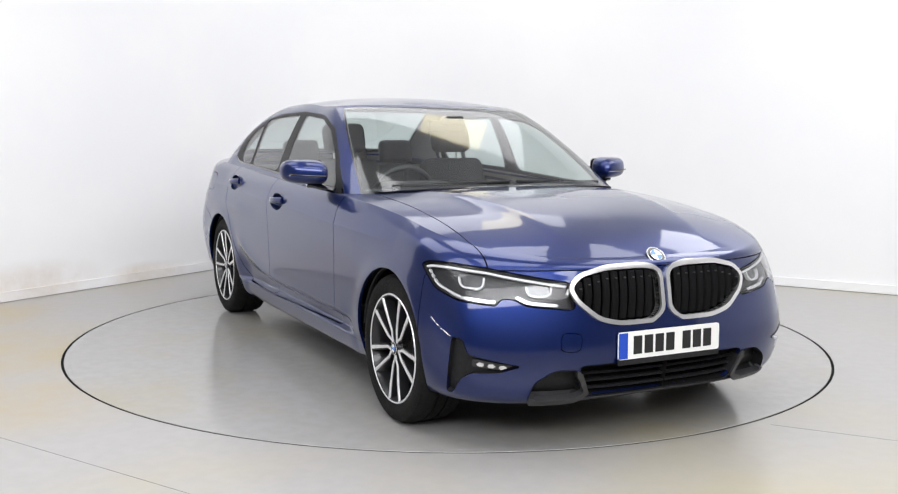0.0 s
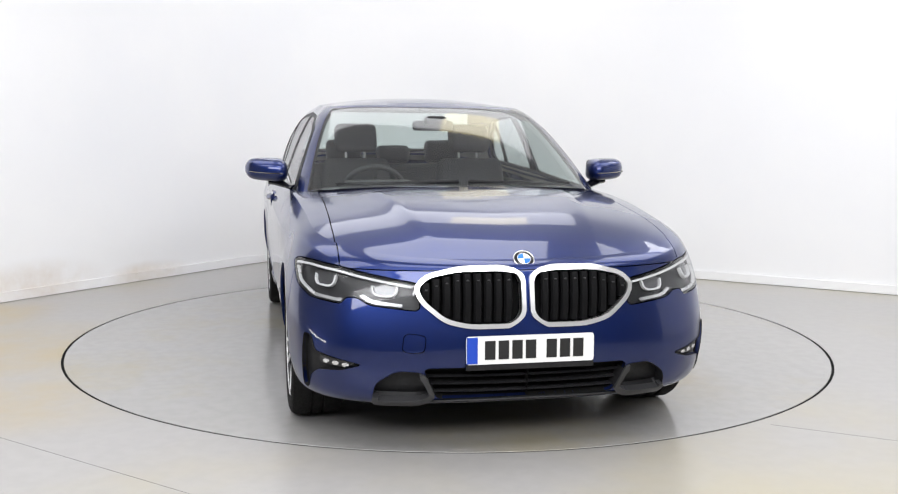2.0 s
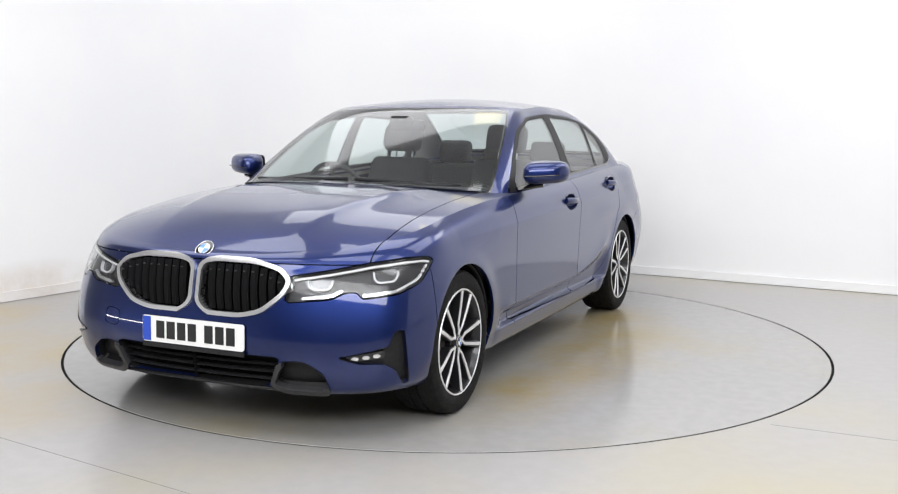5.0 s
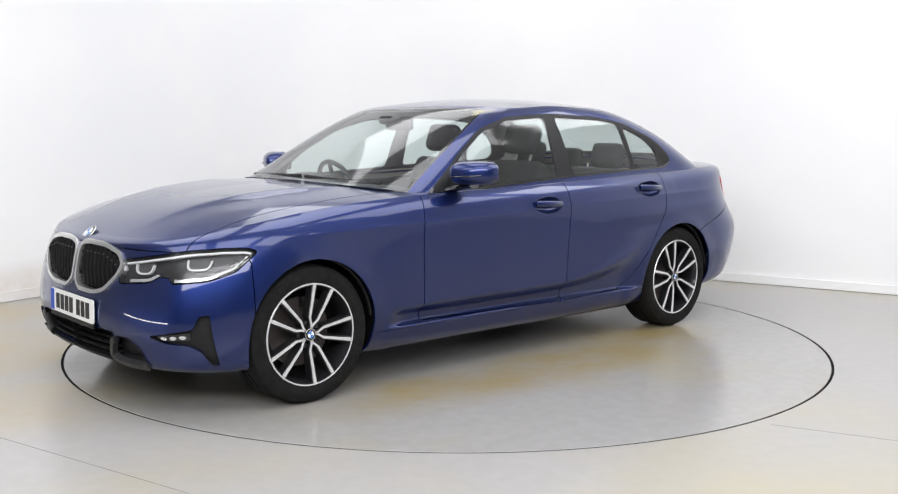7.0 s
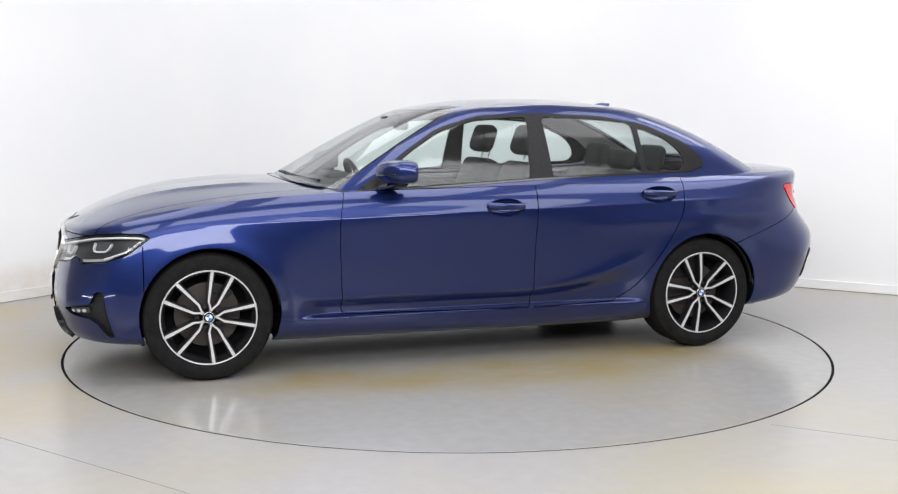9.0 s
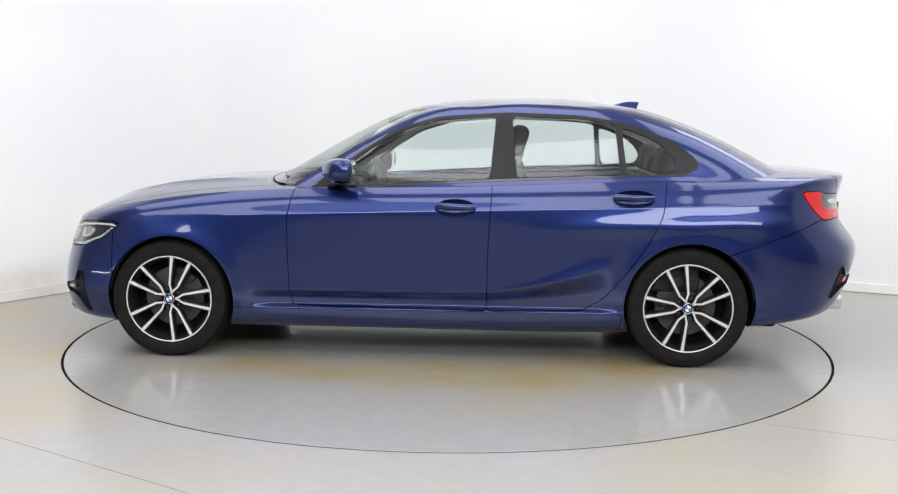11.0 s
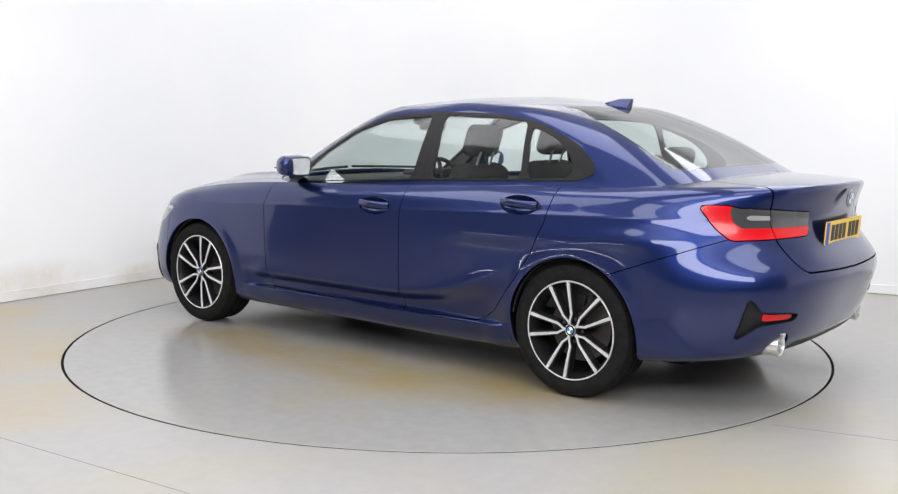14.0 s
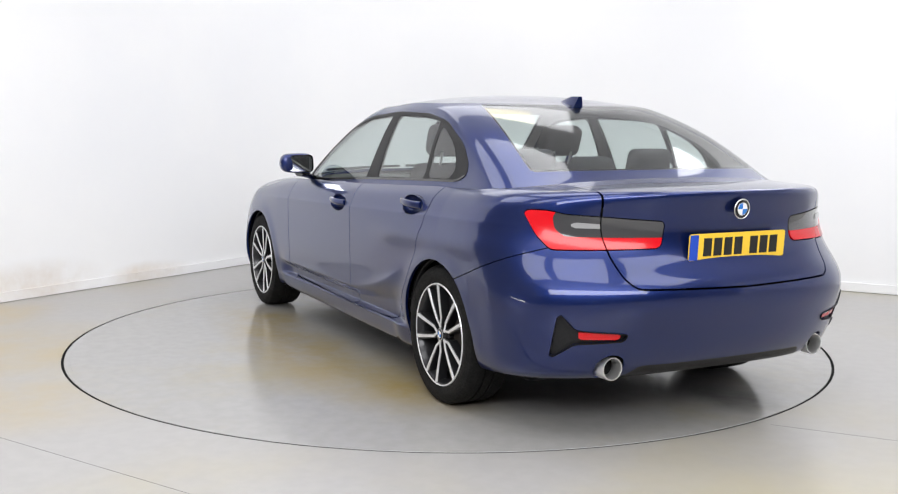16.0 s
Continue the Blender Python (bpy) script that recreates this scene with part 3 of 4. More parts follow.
intake, side = side.split(lambda s: fy(INTAKE)(s) + front(s))
scoop, side = side.split(lambda s: fy(SCOOP)(s) + front(s))
fogslot, side = side.split(turned(FOGSLOT, 1))

# lamps and openings at the rear
TAIL = rounded([(0.115, 0.812), (0.10, 0.922), (0.328, 0.940), (0.50, 0.948), (0.56, 0.962), (0.655, 0.960), (0.668, 0.945), (0.612, 0.858), (0.55, 0.804)], 0.02)
TAILDARK = rounded([(0.0, 0.856), (0.0, 1.0), (0.50, 1.0), (0.545, 0.935), (0.535, 0.888), (0.495, 0.858)], 0.012)
REARSLOT = rounded([(0.226, 0.482), (0.43, 0.497), (0.488, 0.560), (0.505, 0.55), (0.54, 0.375), (0.52, 0.378), (0.434, 0.436), (0.241, 0.450)], 0.012)
tail, side = side.cut(turned(TAIL, -1))
rearslot, side = side.split(turned(REARSLOT, -1))
pipe_hole, side = side.split(lambda s: np.where(s.p[:, 0] < -2.0, np.hypot(s.p[:, 1] - 0.565, s.p[:, 2] - 0.333) - 0.057, 1.0))
diffuser, side = side.split(lambda s: np.where(s.p[:, 0] < -1.9, s.p[:, 2] - 0.335 + 1.2 * np.clip(np.abs(s.p[:, 1]) - 0.44, 0, 1), 1.0))

# body panels
DOOR = rounded([(0.66, 1.2), (0.735, 0.90), (0.755, 0.80), (0.755, 0.62), (0.742, 0.305), (-0.338, 0.290), (-0.340, 0.60), (-0.372, 1.2)], 0.03)
REARDOOR = rounded([(-0.372, 1.2), (-0.340, 0.60), (-0.338, 0.290), (-0.86, 0.300), (-0.97, 0.37), (-1.10, 0.53), (-1.205, 0.68), (-1.275, 0.83), (-1.33, 1.2)], 0.03)
door, side = side.cut(sx(DOOR))
rear_door, side = side.cut(sx(REARDOOR))
HANDLES = ((-0.165, 0.855), (-1.120, 0.912))
for hx, hz in HANDLES:
    bowl = lambda s: (np.hypot((s.p[:, 0] - hx) / 0.112, (s.p[:, 2] - hz) / 0.046) - 1) * 0.046
    door, rear_door = door.split(bowl)[1], rear_door.split(bowl)[1]
sill, side = side.cut(lambda s: np.maximum(s.p[:, 2] - 0.285, np.abs(s.p[:, 0] - 0.05) - 1.12), 0.002)
nose, side = side.cut(lambda s: np.maximum(np.maximum(s.p[:, 1] - 0.72, 1.74 - s.p[:, 0]), 0.735 - s.p[:, 2]))
bumper, side = side.cut(lambda s: np.maximum(1.735 - s.p[:, 0], np.where(s.p[:, 1] < 0.66, -1.0, s.p[:, 2] - 0.70)))
wing, side = side.cut(lambda s: 0.70 - s.p[:, 0])
LID = rounded([(-0.1, 1.5), (0.59, 1.5), (0.59, 0.88), (0.57, 0.78), (0.55, 0.70), (0.51, 0.662), (-0.1, 0.650)], 0.04)
lid, side = side.cut(lambda s: np.where(s.p[:, 0] < -1.75, fy(LID)(s), 1.0), 0.008)
rear_bumper, quarter = side.cut(lambda s: np.maximum(s.p[:, 0] + 1.63, s.p[:, 2] - 0.672 - 0.37 * (-1.77 - s.p[:, 0])))
lid_tail, tail = tail.cut(fy(LID))

inside_cabin = rounded([(0.915, 0.0), (0.86, 0.45), (0.69, 0.74), (0.4, 0.79), (-1.2, 0.77), (-1.6, 0.66), (-1.86, 0.4), (-1.92, 0.0), (-1.92, -0.5), (0.915, -0.5)], 0.05)
top = top.split(lambda s: sdf(s.p[:, (0, 1)], inside_cabin))[1]
bonnet, top = top.cut(lambda s: np.maximum(0.925 - 0.30 * s.p[:, 1] ** 2 - s.p[:, 0], s.p[:, 1] - 0.715 - 0.01 * np.clip((s.p[:, 0] - 1.2) / 0.5, 0, 1)))
wing_top, top = top.split(lambda s: 0.70 - s.p[:, 0])
wing = wing.plus(wing_top)
lid_top, top = top.cut(lambda s: np.maximum(s.p[:, 0] + 1.80, s.p[:, 1] - 0.59))

panel("bonnet", bonnet.plus(nose).both(), PAINT, car, "blue bonnet with raised ridges")
TOW = rounded([(-0.50, 0.425), (-0.415, 0.420), (-0.405, 0.490), (-0.49, 0.500)], 0.02)
tow, bumper_r = bumper.mirrored().cut(fy(TOW), 0.003)
bump = panel("front_bumper", bumper.plus(bumper_r), PAINT, car)
panel("tow_eye_cover", tow, PAINT, bump)
panel("roof_panel", roof.both(), PAINT, car)
boot = panel("boot_lid", lid.plus(lid_top).both(), PAINT, car)
panel("rear_bumper", rear_bumper.both(), PAINT, car)
panel("rear_diffuser", diffuser.both(), BLACK, car, "black plastic rear bumper valance")
panel("shoulder", top.both(), PAINT, car)

# cabin: screens, side windows, pillars
DLO = rounded([(0.665, 0.937), (0.1, 0.968), (-0.38, 0.997), (-1.0, 1.022), (-1.39, 1.035), (-1.475, 1.07), (-1.465, 1.125), (-1.36, 1.212), (-1.10, 1.318), (-0.84, 1.358), (-0.44, 1.372), (-0.06, 1.348), (0.17, 1.278), (0.37, 1.152), (0.52, 1.04)], 0.05)
SIDEONLY = lambda s: np.where((s.a[:, 0] > 0.80) & (s.a[:, 0] < 2.6), 0.0, 1.0)
dlo, cabin = cabin.split(lambda s: sx(DLO)(s) + SIDEONLY(s))
SCREEN = 0.705


def screen_shape(lim, lo, hi, inset):
    """Distance to a rounded field of the cabin's surface coordinates."""
    def f(s):
        u = s.a[:, 0] if lim < 1.5 else 3 - s.a[:, 0]
        ext = lim if lim < 1.5 else 3 - lim
        w = np.maximum(s.p[:, 1], 0.3) / 0.6
        du, dlo_, dhi = (u - ext) * 1.0 * w, (lo - s.a[:, 1]) * 0.3, (s.a[:, 1] - hi) * 0.17
        q = np.stack([du, np.maximum(dlo_, dhi)], -1) + 0.03 + inset
        return np.hypot(*np.maximum(q, 0).T) + np.minimum(q.max(1), 0) - 0.03
    return f


scuttle, cabin = cabin.split(lambda s: np.maximum((s.a[:, 1] - 0.55) * 0.3, (s.a[:, 0] - 0.78) * 1.0))
panel("scuttle", scuttle.both(), BLACK, car, "black scuttle panel below the windscreen")
screen, cabin = cabin.split(screen_shape(SCREEN, 0.55, 3.62, 0.0))
wind_glass, wind_frit = screen.split(screen_shape(SCREEN, 0.55, 3.62, 0.022))
rear_screen, cabin = cabin.split(screen_shape(2.46, 1.10, 3.60, 0.0))
rear_glass, rear_frit = rear_screen.split(screen_shape(2.46, 1.10, 3.60, 0.012))
panel("pillar_shell", cabin.both(), PAINT, car, "blue roof pillars")
ws = panel("windscreen", wind_glass.both(), GLASS, car, "clear windscreen", rim=0)
panel("windscreen_seal", wind_frit.both(), GLOSS, car)
rw = panel("rear_window", rear_glass.both(), GLASS, car, "tinted rear window", rim=0)
panel("rear_window_seal", rear_frit.both(), GLOSS, car)

WIN_F = rounded([(0.565, 0.957), (0.1, 0.984), (-0.345, 1.008), (-0.375, 1.350), (-0.06, 1.328), (0.16, 1.262), (0.355, 1.142)], 0.03)
WIN_R = rounded([(-0.490, 1.016), (-1.055, 1.036), (-1.025, 1.320), (-0.84, 1.338), (-0.465, 1.350)], 0.03)
WIN_Q = rounded([(-1.09, 1.038), (-1.31, 1.046), (-1.352, 1.085), (-1.325, 1.155), (-1.25, 1.222), (-1.06, 1.302)], 0.04)
win_f, dlo = dlo.split(sx(WIN_F))
win_r, dlo = dlo.split(sx(WIN_R))
win_q, dlo = dlo.split(sx(WIN_Q))
bright, dlo = dlo.split(lambda s: -(sx(DLO)(s) + 0.010) + np.where(s.p[:, 2] > 0.94 + (0.66 - s.p[:, 0]) * 0.047 + 0.035, 1.0, 0.0))

for k, half in ((1, lambda s: s), (-1, lambda s: s.mirrored())):
    panel("front_wing", half(wing), PAINT, car)
    if k > 0:
        panel("rear_quarter", half(quarter), PAINT, car)
    else:
        FLAP = rounded([(-1.64, 0.83), (-1.82, 0.84), (-1.815, 0.955), (-1.65, 0.945)], 0.035)
        flap, rest = half(quarter).cut(sx(FLAP), 0.004)
        rq = panel("rear_quarter", rest, PAINT, car)
        panel("fuel_flap", flap, PAINT, rq)
    panel("sill", half(sill), PAINT, car)
    panel("window_trim", half(dlo.moved(0.002)), BLACK, car, "black window surround")
    panel("bright_strip", half(bright.moved(0.004)), GLOSS, car, rim=0.006)
    df = panel("front_door", half(door), PAINT, car)
    dr = panel("rear_door", half(rear_door), PAINT, car)
    panel("window", half(win_f), GLASS, df, "front door glass", rim=0)
    panel("window", half(win_r), GLASS, dr, "rear door glass", rim=0)
    panel("quarter_window", half(win_q), GLASS, car, "rear quarter glass", rim=0)
    # handles: a dark cup and a painted grip
    for d, hx, hz, hy in ((df, -0.165, 0.855, 0.902), (dr, -1.120, 0.912, 0.884)):
        bm = bmesh.new()
        bmesh.ops.create_uvsphere(bm, u_segments=36, v_segments=18, radius=1)
        bmesh.ops.delete(bm, geom=[v for v in bm.verts if v.co.y * k > 0.12], context="VERTS")
        bmesh.ops.transform(bm, matrix=Matrix.Translation((hx, k * hy, hz)) @ Matrix.Diagonal((0.116, 0.045, 0.050, 1)), verts=bm.verts)
        part("handle_cup", bm, PAINT, d, "blue handle recess")
        bm = bmesh.new()
        pts = [(hx + 0.105 - 0.21 * i / 12, k * (hy + 0.012 + 0.022 * math.sin(math.pi * i / 12)), hz + 0.010 + 0.004 * math.cos(math.pi * i / 12)) for i in range(13)]
        tube(bm, pts, (0.011, 0.017), 12)
        part("door_handle", bm, PAINT, d, "blue painted door handle")
    # headlamp
    lens = panel("headlamp", half(headlamp), LENS, car, "clear headlamp with white daylight strips", rim=0)
    deep = half(headlamp).moved(-0.03)
    hs = panel("lamp_housing", deep, LAMPBASE, lens, rim=-0.028)
    coord = lambda s: 0.77 * s.p[:, 1] - 0.64 * (s.p[:, 0] - 2.1)
    upper = lambda s: s.p[:, 2] - 0.640 - 0.13 * (coord(s) - 0.33)
    strip = headlamp.split(lambda s: np.maximum(np.abs(turned(HEADLAMP, 1)(s) + 0.017) - 0.0040, np.where(coord(s) > 0.74, -1.0, -upper(s))))[0]
    panel("daylight_strip", half(strip.moved(-0.004)), DRL, lens, "white daylight running strip", rim=0.012)
    for (s0, z0, wd) in ((0.44, 0.660, 0.10), (0.71, 0.688, 0.11)):
        shape = [(s0 - wd / 2, z0 + 0.030), (s0 - wd / 2, z0 - 0.010), (s0 - wd / 2 + 0.018, z0 - 0.026), (s0 + wd / 2 - 0.018, z0 - 0.022), (s0 + wd / 2, z0 - 0.002), (s0 + wd / 2 + 0.004, z0 + 0.034)]
        hook = headlamp.split(turned(rounded(shape, 0.012), 1))[0]
        ring, core = hook.split(lambda s: np.maximum(-(turned(rounded(shape, 0.012), 1)(s) + 0.007), s.p[:, 2] - z0 - 0.022))
        panel("light_hook", half(ring.moved(-0.010)), DRL, lens, rim=0.015)
        panel("projector", half(core.moved(-0.022)), SMOKE, lens, rim=0.01)
    for a0, a1 in ((0.36, 0.53), (0.605, 0.80)):
        base_strip = headlamp.split(lambda s: np.maximum(np.abs(turned(HEADLAMP, 1)(s) + 0.014) - 0.006, np.maximum(upper(s), np.abs(coord(s) - (a0 + a1) / 2) - (a1 - a0) / 2)))[0]
        panel("reflector_strip", half(base_strip.moved(-0.010)), CLEARLAMP, lens, rim=0.01)
    # kidney grille: frame, backing, slats
    frame_in = kidney.split(lambda s: -(fy(KIDNEY)(s) + 0.018))[0]
    grille_hole = kidney.split(lambda s: fy(KIDNEY)(s) + 0.018)[0]
    gr = panel("grille", half(grille_hole.moved(-0.05)), VOID, car, "black grille with upright slats", rim=-0.05)
    panel("grille_frame", half(frame_in.moved(0.012)), CHROME, gr, "satin chrome kidney-shaped frame", rim=0.045)
    for i in range(9):
        yy = 0.075 + i * 0.041
        zs = [z for z in np.linspace(0.53, 0.75, 45) if sdf([(yy, z)], KIDNEY)[0] < -0.020]
        if len(zs) > 4:
            bm = bmesh.new()
            xs = [2.185 - 0.10 * max(0, yy - 0.15) ** 1.3 - 0.06 * (z - 0.55) - 0.040 for z in zs]
            a = [(xs[j] + 0.010 * math.sin(math.pi * j / (len(zs) - 1)), z) for j, z in enumerate(zs)]
            pf = [[bm.verts.new((x + dx, k * (yy + dy), z)) for x, z in a[::4] + [a[-1]]] for dx, dy in ((0, -0.017), (0.010, -0.010), (0.010, 0.010), (0, 0.017), (-0.02, 0.012), (-0.02, -0.012))]
            for m0 in range(6):
                for j in range(len(pf[0]) - 1):
                    bm.faces.new((pf[m0][j], pf[(m0 + 1) % 6][j], pf[(m0 + 1) % 6][j + 1], pf[m0][j + 1]))
            bm.faces.new([q[0] for q in pf])
            bm.faces.new([q[-1] for q in pf])
            part("slat", bm, GRILLE, gr)
            # lighter block near the slat's top, standing in for the glint there
            bm = bmesh.new()
            box(bm, a[-6][0] + 0.008, a[-6][0] + 0.016, k * yy - 0.005, k * yy + 0.005, a[-6][1] - 0.003, a[-6][1] + 0.002, 0.001)
            part("slat_glint", bm, SATIN, gr)
    # lower openings
    panel("air_scoop", half(scoop.moved(-0.045)), BLACK, car, "black plastic side air scoop", rim=-0.05)
    sc_rim = scoop.split(lambda s: np.maximum(-(fy(SCOOP)(s) + 0.022), np.minimum(s.p[:, 2] - 0.245, s.p[:, 1] - 0.43)))[0]
    panel("scoop_lip", half(sc_rim.moved(0.014)), SATIN, car, "grey-black scoop lip", rim=0.03)
    panel("fog_surround", half(fogslot.moved(-0.022)), BLACK, car, "black fog lamp surround", rim=-0.026)
    FOG = rounded([(0.515, 0.372), (0.69, 0.396), (0.69, 0.362), (0.58, 0.354)], 0.01)
    fog = fogslot.split(turned(FOG, 1))[0]
    fl = panel("fog_lamp", half(fog.moved(-0.010)), LAMPBASE, car, "slim fog lamp", rim=0.012)
    for f0 in (0.565, 0.61, 0.655):
        chip = fog.split(lambda s: np.hypot((coord(s) - f0) / 0.016, (s.p[:, 2] - 0.369 - 0.10 * (f0 - 0.61)) / 0.009) - 1)[0]
        if chip.faces:
            panel("fog_light_element", half(chip.moved(-0.006)), CLEARLAMP, fl, rim=0.006)
    # rear lamps
    for sheet, host, nm in ((tail, car, "tail_lamp"), (lid_tail, boot, "boot_lamp")):
        red, dark = sheet.split(lambda s: -turned(TAILDARK, -1)(s))
        tl = panel(nm, half(red.moved(0.004)), REDLENS, host, "red rear lamp with smoked insert", rim=0.02)
        if dark.faces:
            panel("smoked_insert", half(dark.moved(0.002)), SMOKE, tl, rim=0.02)
    REV = rounded([(0.345, 0.893), (0.345, 0.911), (0.455, 0.917), (0.475, 0.905), (0.455, 0.893)], 0.006)
    rev = tail.split(turned(REV, -1))[0]
    if rev.faces:
        panel("reversing_lamp", half(rev.moved(0.006)), CLEARLAMP, car, "clear reversing lamp strip", rim=0.012)
    panel("reflector_surround", half(rearslot.moved(-0.014)), BLACK, car, "black rear bumper insert", rim=-0.02)
    REFL = rounded([(0.25, 0.478), (0.42, 0.488), (0.42, 0.455), (0.26, 0.455)], 0.006)
    refl = rearslot.split(turned(REFL, -1))[0]
    panel("rear_reflector", half(refl.moved(-0.006)), REDLENS, car, "red bumper reflector", rim=0.012)
    # exhaust
    bm = bmesh.new()
    lathe(bm, [(0.040, 0.16), (0.040, 0.0), (0.043, -0.012), (0.047, -0.012), (0.049, 0.0), (0.049, 0.2)], 40)
    bmesh.ops.transform(bm, matrix=Matrix.Translation((-2.316, k * 0.560, 0.330)) @ Matrix.Rotation(radians(-90), 4, "Z"), verts=bm.verts)
    ex = part("exhaust_pipe", bm, CHROME, car, "bright chrome exhaust tip")
    bm = bmesh.new()
    lathe(bm, [(0.0005, 0.05), (0.041, 0.05), (0.041, 0.06)], 32)
    bmesh.ops.transform(bm, matrix=Matrix.Translation((-2.316, k * 0.560, 0.330)) @ Matrix.Rotation(radians(-90), 4, "Z"), verts=bm.verts)
    part("exhaust_bore", bm, VOID, ex)
    # wheel houses
    for ax in (XA, -XA):
        bm = bmesh.new()
        arc = [(ax - math.copysign(0.012, ax) * (ax > 0) + 0.368 * math.cos(t), max(0.332 + 0.368 * math.sin(t), 0.19 if ax > 0 else 0.255)) for t in np.linspace(-0.5, math.pi + 0.5, 40)]
        a = [bm.verts.new((x, k * (0.838 + 0.036 * float(ease((z - 0.23) / 0.08))), z)) for x, z in arc]
        b = [bm.verts.new((x, k * 0.50, z)) for x, z in arc]
        for i in range(len(arc) - 1):
            bm.faces.new((a[i], a[i + 1], b[i + 1], b[i]))
        bm.faces.new(b)
        part("wheel_house", bm, VOID, car, "black wheel arch liner")
        bm = bmesh.new()
        arc = [(ax - 0.0125 * (ax > 0) - 0.005 * (ax < 0) + 0.352 * math.cos(t), 0.332 + 0.352 * math.sin(t)) for t in np.linspace(0.12, math.pi - 0.12, 40)]
        tube(bm, [(x, k * 0.868, z) for x, z in arc], (0.012, 0.006), 8)
        part("arch_lip", bm, BLACK, car, "black arch edge")
    # door mirror
    bm = bmesh.new()
    rings = []
    for i in range(19):
        t = i / 18
        e = max(0.10, (1 - abs(2 * t - 1) ** 6)) ** 0.5
        y = 0.845 + 0.225 * t
        cx, cz = 0.455 - 0.045 * t * t, 1.046 + 0.010 * t
        fx, bx, hz = (0.112 - 0.050 * t * t) * e, 0.050 * e, (0.070 - 0.012 * t * t) * e
        ring = []
        for a in np.linspace(0, 2 * math.pi, 32, endpoint=False):
            c, q = math.cos(a), math.sin(a)
            dx = fx * math.copysign(abs(c) ** 0.85, c) if c > 0 else bx * math.copysign(abs(c) ** 0.45, c)
            ring.append(bm.verts.new((cx + dx, k * y, cz + hz * math.copysign(abs(q) ** (0.6 if c < 0 else 0.72), q) * (1.0 if q > 0 else 0.86))))
        rings.append(ring)
    for a, b in zip(rings, rings[1:]):
        for i in range(32):
            bm.faces.new((a[i], a[(i + 1) % 32], b[(i + 1) % 32], b[i]))
    bm.faces.new(rings[0])
    bm.faces.new(rings[-1])
    mir = part("door_mirror", bm, PAINT, df, "blue door mirror on a black foot")
    bm = bmesh.new()
    tube(bm, [(0.51, k * 0.815, 0.962), (0.49, k * 0.85, 0.972), (0.45, k * 0.90, 0.985), (0.44, k * 0.94, 0.99)], (0.045, 0.016), 12)
    part("mirror_foot", bm, GLOSS, mir)
    face = rounded([(-0.095, -0.050), (0.095, -0.044), (0.098, 0.020), (0.080, 0.054), (-0.090, 0.062)], 0.03)
    for nm, mat, grow, at in (("mirror_rim", GLOSS, 1.0, 0.402), ("mirror_glass", MIRROR, 0.88, 0.396)):
        bm = bmesh.new()
        plate_mesh(bm, [(x * grow * -k, z * grow) for x, z in face], 0.012, axes((at, k * 0.956, 1.050), (0, -1, 0), (-0.05, 0, 1)))
        part(nm, bm, mat, mir)
    bm = bmesh.new()
    tube(bm, [(0.556, k * 0.875, 1.036), (0.553, k * 0.93, 1.038), (0.527, k * 1.0, 1.042), (0.492, k * 1.045, 1.046)], (0.008, 0.0035), 8)
    part("mirror_indicator", bm, GLOSS, mir)

# front middle: intake, bars, lip
it = panel("lower_grille", intake.both().moved(-0.05), VOID, car, "black lower air intake", rim=-0.055)
for i, z in enumerate((0.262, 0.292, 0.322)):
    bm = bmesh.new()
    pts = [(2.15 - 0.28 * abs(y) ** 2.4, y, z) for y in np.linspace(-0.40, 0.40, 21)]
    tube(bm, pts, (0.02, 0.0055), 8)
    part("grille_bar", bm, BLACK, it)
bm = bmesh.new()
tube(bm, [(2.155 - 0.30 * abs(y) ** 2.4, y, 0.226 - 0.01 * abs(y)) for y in np.linspace(-0.42, 0.42, 29)], (0.018, 0.008), 10)
part("front_lip", bm, BLACK, car, "black lower bumper lip")
# floor pan
bm = bmesh.new()
box(bm, -1.95, 1.9, -0.72, 0.72, 0.20, 0.30, 0.03)
part("underbody", bm, VOID, car, "dark underside")
bm = bmesh.new()
box(bm, -2.30, -1.75, -0.5, 0.5, 0.36, 0.93, 0.04)
part("boot_lining", bm, VOID, car, "dark boot lining")


